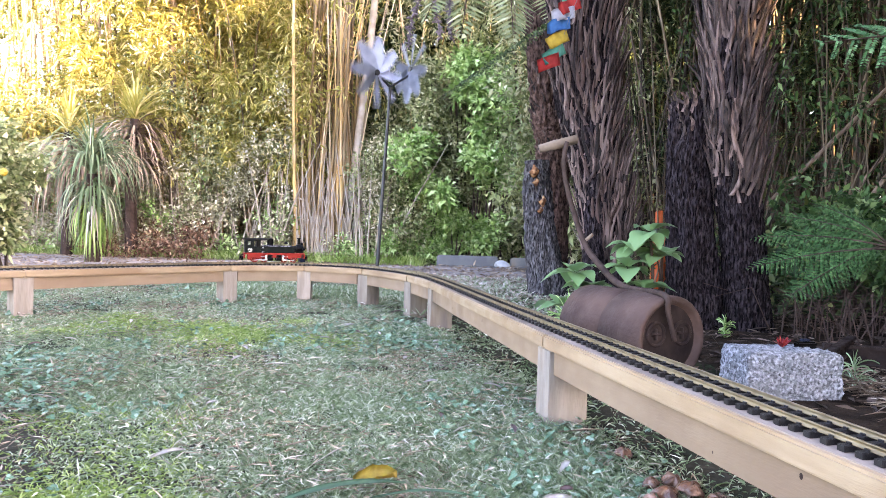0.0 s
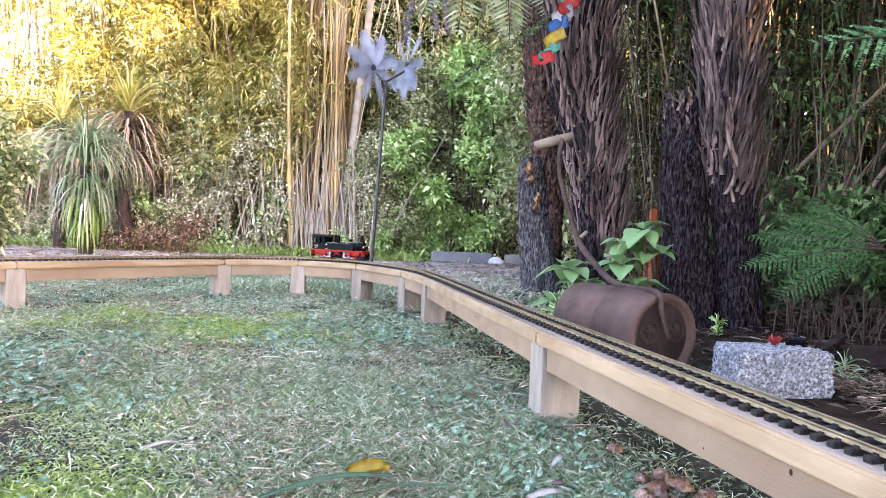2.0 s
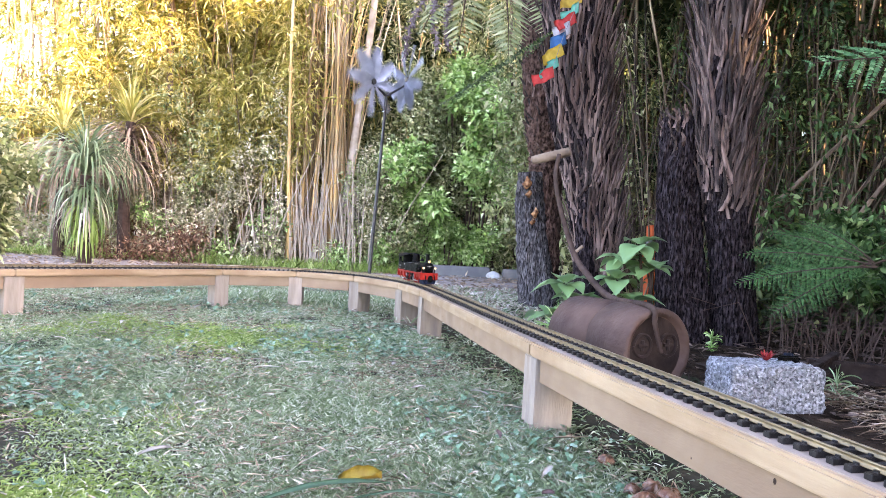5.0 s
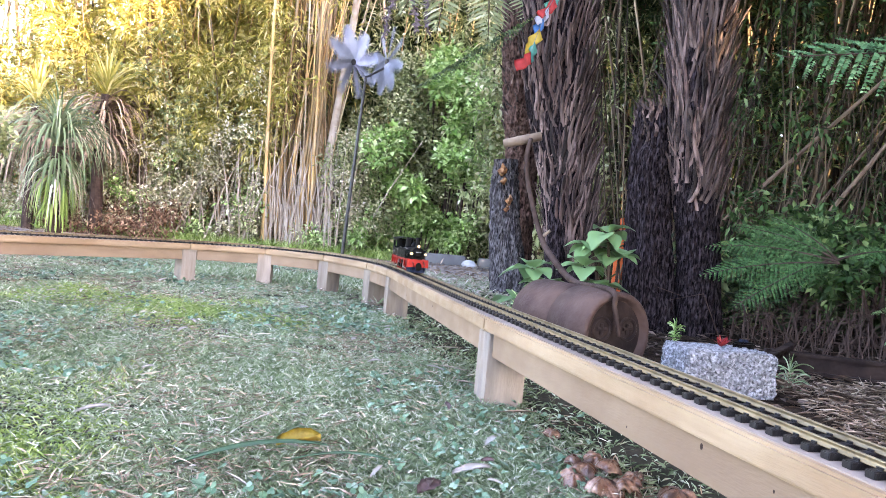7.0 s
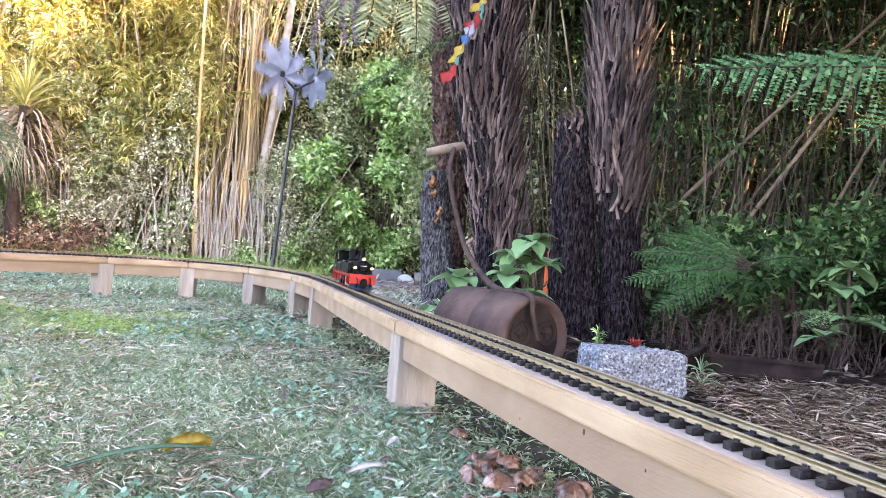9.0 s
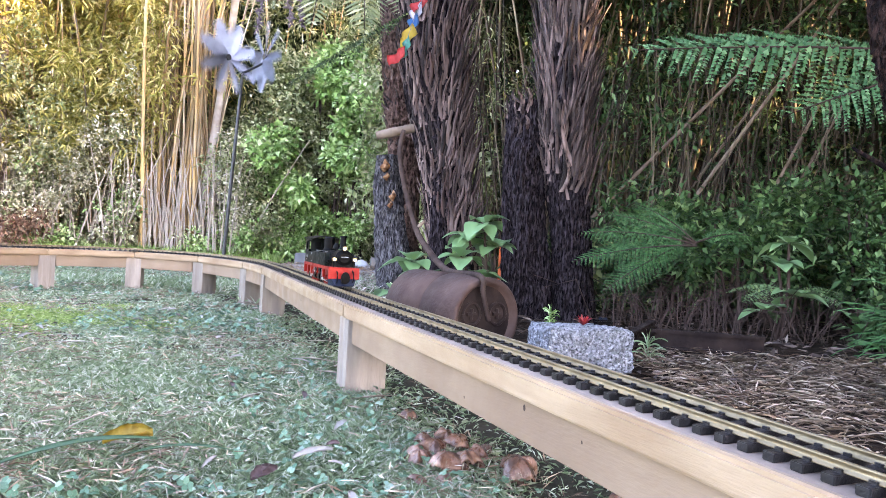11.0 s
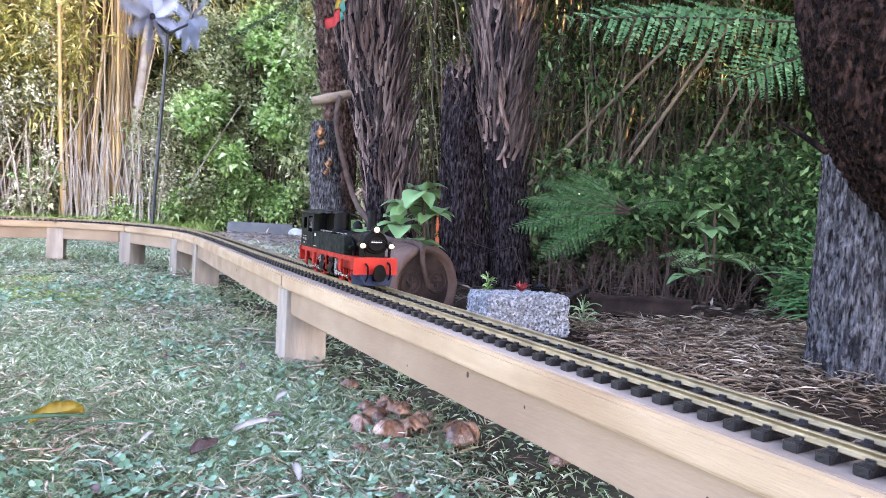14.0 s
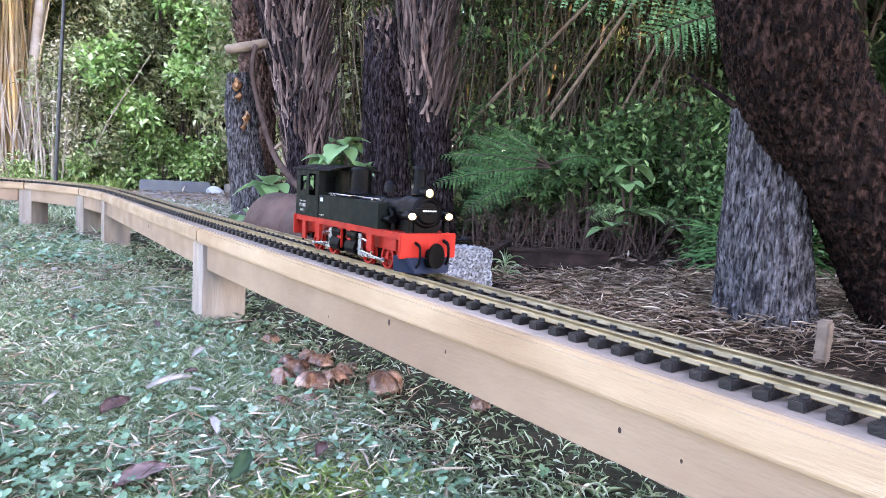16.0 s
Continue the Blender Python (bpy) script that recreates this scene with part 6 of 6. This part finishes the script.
tagged(from_arrays("verge_grass", v, f, YELLOW_GRASS), "long grass along the foot of the brush", "grass", kind="stuff")
x, y = g.uniform(-1.6, 0.2, 5000), g.uniform(4.25, 5.0, 5000)
v, f = quick_leaf_arrays(np.stack([x, y, np.zeros(5000)], 1), np.stack([g.normal(0, 0.5, 5000), g.normal(0, 0.5, 5000), np.ones(5000)], 1), g.uniform(0.03, 0.08, 5000), g.uniform(0.005, 0.009, 5000), 0.3)
tagged(from_arrays("rough_grass", v, f, GRASS), "rough grass between the trestle and the path", "grass", kind="stuff")


n = 5200
x, y = g.uniform(-7.5, 1.1, n), g.uniform(5.7, 8.3, n)
v, f = quick_leaf_arrays(np.stack([x, y, 0.016 + 0.012 * g.random(n)], 1), np.stack([g.normal(0, 1, n), g.normal(0, 0.7, n), g.normal(0, 0.15, n)], 1), g.uniform(0.02, 0.09, n), g.uniform(0.008, 0.020, n), 0.05)
tagged(from_arrays("path_litter", v, f, STRAW), "dry brown leaf bits strewn over the gravel path", "leaf litter", kind="stuff")
n = 5200
x, y = g.uniform(-0.2, 1.1, n), g.uniform(3.6, 6.3, n)
v, f = quick_leaf_arrays(np.stack([x, y, 0.010 + 0.015 * g.random(n)], 1), np.stack([g.normal(0, 1, n), g.normal(0, 0.7, n), g.uniform(0, 0.9, n)], 1), g.uniform(0.03, 0.08, n), g.uniform(0.004, 0.010, n), 0.15)
tagged(from_arrays("rough_grass", v, f[(f[:, 0] // 4) % 5 > 1], PALE_STRAW), "pale straw on the grass behind the trestle", "straw", kind="stuff")
tagged(from_arrays("rough_grass", v, f[(f[:, 0] // 4) % 5 <= 1], GRASS), "thin grass between the trestle and the path", "grass", kind="stuff")


MUSHROOMS = (
    (0.471, 1.325, 0.030, 0.030, 10, 20), (0.496, 1.366, 0.032, 0.040, 14, 80), (0.510, 1.290, 0.040, 0.032, 12, 140), (0.550, 1.295, 0.036, 0.034, 16, 200),
    (0.545, 1.385, 0.030, 0.046, -8, 300), (0.575, 1.345, 0.026, 0.034, 12, 30), (0.530, 1.445, 0.022, 0.05, 30, 10), (0.495, 1.425, 0.022, 0.036, -20, 90),
    (0.629, 1.270, 0.041, 0.036, 10, 10), (0.600, 1.395, 0.016, 0.022, 20, 45), (0.478, 1.60, 0.024, 0.022, 8, 60), (0.461, 1.235, 0.018, 0.014, 16, 120),
    (0.505, 1.240, 0.020, 0.014, -10, 200), (0.754, 1.150, 0.022, 0.024, 6, 250), (0.80, 1.17, 0.024, 0.028, 5, 90),
)


def mushroom(x, y, r, h, tilt, az):
    t = thing("mushroom", "glossy brown wavy-capped mushroom in the grass", "mushroom", pose(x, y, 0, tilt, 0, az), "mushrooms under the trestle")
    b = bmesh.new()
    prof = [(0.04, 0.60), (0.2, 0.60), (0.45, 0.52), (0.7, 0.36), (0.9, 0.12), (1.0, -0.10), (0.93, -0.14), (0.5, 0.10), (0.1, 0.18)]
    loops = []
    sides = 36
    for q, z in prof:
        row = []
        for k in range(sides):
            a = 2 * math.pi * k / sides
            wv = 0.9 + 0.55 * noise.noise(Vector((math.cos(a) * 1.4 + x * 30, math.sin(a) * 1.4, y * 20))) * q
            row.append(b.verts.new((r * q * wv * math.cos(a), r * q * wv * math.sin(a), h * 0.55 + r * z + r * q * (0.50 * noise.noise(Vector((math.cos(a) * 1.6, math.sin(a) * 1.6, x * 40))) + 0.22 * noise.noise(Vector((math.cos(a) * 5, math.sin(a) * 6, x * 40 + q)))))))
        loops.append(row)
    for q, w in zip(loops[:-1], loops[1:]):
        for k in range(sides):
            b.faces.new((q[k], q[(k + 1) % sides], w[(k + 1) % sides], w[k]))
    b.faces.new(loops[0][::-1])
    b.faces.new(loops[-1])
    bmesh.ops.recalc_face_normals(b, faces=b.faces[:])
    part("cap", b, MUSH, t, smooth=True)
    part("stem", tube([(0, 0, -0.01), (0, 0, h * 0.7)], [r * 0.22, r * 0.16], 9), BARE_WOOD, t, "pale stem")


for x, y, r, h, tl, az in MUSHROOMS:
    mushroom(x, y, r * 0.86, h * 0.85, tl, az)


def flat_leaf(label, x, y, z, L, W, az, curl, material, name="fallen_leaf", tilt=8):
    b = bmesh.new()
    rows = []
    for i in range(10):
        u = i / 9
        w = W * 0.5 * math.sin(math.pi * min(1, 0.04 + 0.96 * u)) ** 0.75 * (1 + 0.15 * math.sin(u * 19))
        rows.append([b.verts.new((L * (u - 0.5), s * w, curl * (abs(s) ** 2) * W + 0.10 * L * math.sin(u * 2.6))) for s in (-1, -0.5, 0, 0.5, 1)])
    for q, p in zip(rows[:-1], rows[1:]):
        for j in range(4):
            b.faces.new((q[j], p[j], p[j + 1], q[j + 1]))
    bmesh.ops.solidify(b, geom=b.faces[:], thickness=0.0008)
    ob = tagged(ob_of(name, b, material, smooth=True), label, "leaf")
    ob.matrix_basis = pose(x, y, z, tilt, -6, az)


flat_leaf("fallen bright yellow leaf lying on the lawn", 0.004, 1.338, 0.028, 0.075, 0.045, 8, 0.30, YELLOW_LEAF)
flat_leaf("long bluish green blade leaf lying on the lawn", -0.055, 1.265, 0.022, 0.24, 0.022, 12, 0.15, CLOVER, "green_leaf", 2)
flat_leaf("long bluish green blade leaf lying on the lawn", 0.085, 1.275, 0.022, 0.20, 0.012, -12, 0.15, CLOVER, "green_leaf", 2)
PALE_LEAF = surface("pale_dry_leaf", (0.46, 0.43, 0.40), (0.32, 0.28, 0.25), 40, 0.7, 0.3, 90)
BROWN_LEAF = surface("brown_dry_leaf", (0.12, 0.070, 0.066), (0.22, 0.15, 0.14), 40, 0.7, 0.3, 90)
rr = random.Random(77)
for k in range(54):
    yy = rr.uniform(1.0, 3.9)
    xx = rr.uniform(-0.3 - 0.45 * yy, 0.38 - 0.22 * (yy - 1.5))
    flat_leaf("curled dry leaf lying on the lawn", xx, yy, 0.024, rr.uniform(0.02, 0.06), rr.uniform(0.006, 0.016), rr.uniform(0, 360), 0.3, PALE_LEAF if k % 3 else BROWN_LEAF)
flat_leaf("large crumpled purple-brown dry leaf on the lawn", 0.285, 0.985, 0.016, 0.060, 0.046, 20, 0.10, BROWN_LEAF, tilt=-4)
flat_leaf("upright green leaf at the lawn's near edge", 0.385, 0.985, 0.020, 0.06, 0.020, 70, 0.25, CLOVER, "green_leaf", 40)
flat_leaf("red-brown curled leaf on the lawn", 0.483, 1.004, 0.020, 0.030, 0.016, 60, 0.5, BROWN_LEAF)
flat_leaf("curled brown dry leaf on the lawn", 0.233, 1.216, 0.018, 0.045, 0.030, 40, 0.25, BROWN_LEAF)
flat_leaf("red-brown curled leaf under the trestle", 0.766, 1.152, 0.020, 0.045, 0.025, 0, 0.5, BROWN_LEAF)
for x, y, L, az in ((0.299, 1.288, 0.065, 15), (0.34, 1.46, 0.045, 60), (0.36, 1.10, 0.045, 100)):
    flat_leaf("curled pale dry leaf lying on the lawn", x, y, 0.026, L, L * 0.28, az, 0.3, PALE_LEAF)


# ---- what moves ----
def motions():
    known_t = [0, 0.5, 1, 1.5, 2, 2.5, 3, 3.5, 4, 6.5, 7, 7.5, 8, 8.5, 9, 11.5, 12, 12.5, 13, 13.5, 14, 14.5, 15, 15.5, 16]
    known_s = [2.340, 2.433, 2.552, 2.661, 2.789, 2.890, 3.053, 3.196, 3.326, 3.934, 4.041, 4.126, 4.250, 4.347, 4.481, 5.015, 5.138, 5.225, 5.343, 5.457, 5.565, 5.682, 5.798, 5.913, 6.009]
    fitted = np.polyfit(known_t, known_s, 6)
    times = [k / 10 for k in range(161)]
    places = [float(np.polyval(fitted, t)) for t in times]
    rows = []
    for t, s in zip(times, places):
        xa, ya, _ = on_track(s - 0.085)
        xb, yb, _ = on_track(s + 0.085)
        rows.append((t, pose((xa + xb) / 2, (ya + yb) / 2, RAIL_TOP, 0, 0, math.degrees(math.atan2(yb - ya, xb - xa)))))
    walk(loco, rows)
    for wheel, wx, wy in loco_wheels:
        walk(wheel, [(t, pose(wx, wy, 0.0168, 0, math.degrees((s - places[0]) / 0.0163), 0)) for t, s in zip(times, places)])
    for k, (w, place, tw) in enumerate(spinner_wheels):
        speed = (1180, -1060)[k]
        walk(w, [(j / 30, pose(*place, 0, speed * j / 30 + 13 * k, tw)) for j in range(481)])
    for fl, p, k in flag_parts:
        walk(fl, [(t, pose(p.x, p.y, p.z, 10 * math.sin(1.9 * t + k), -14 + 8 * math.sin(1.7 * k) + 7 * math.sin(1.3 * t + 0.5 * k), float(np.interp(t, [0, 2.4, 4, 6.5, 9.5, 16], [-10, -14, -30, -58, -64, -60])) + 12 * math.sin(2.4 * k) + 7 * math.sin(1.1 * t + 0.3 * k))) for t in np.arange(0, 16.01, 0.4)])


motions()
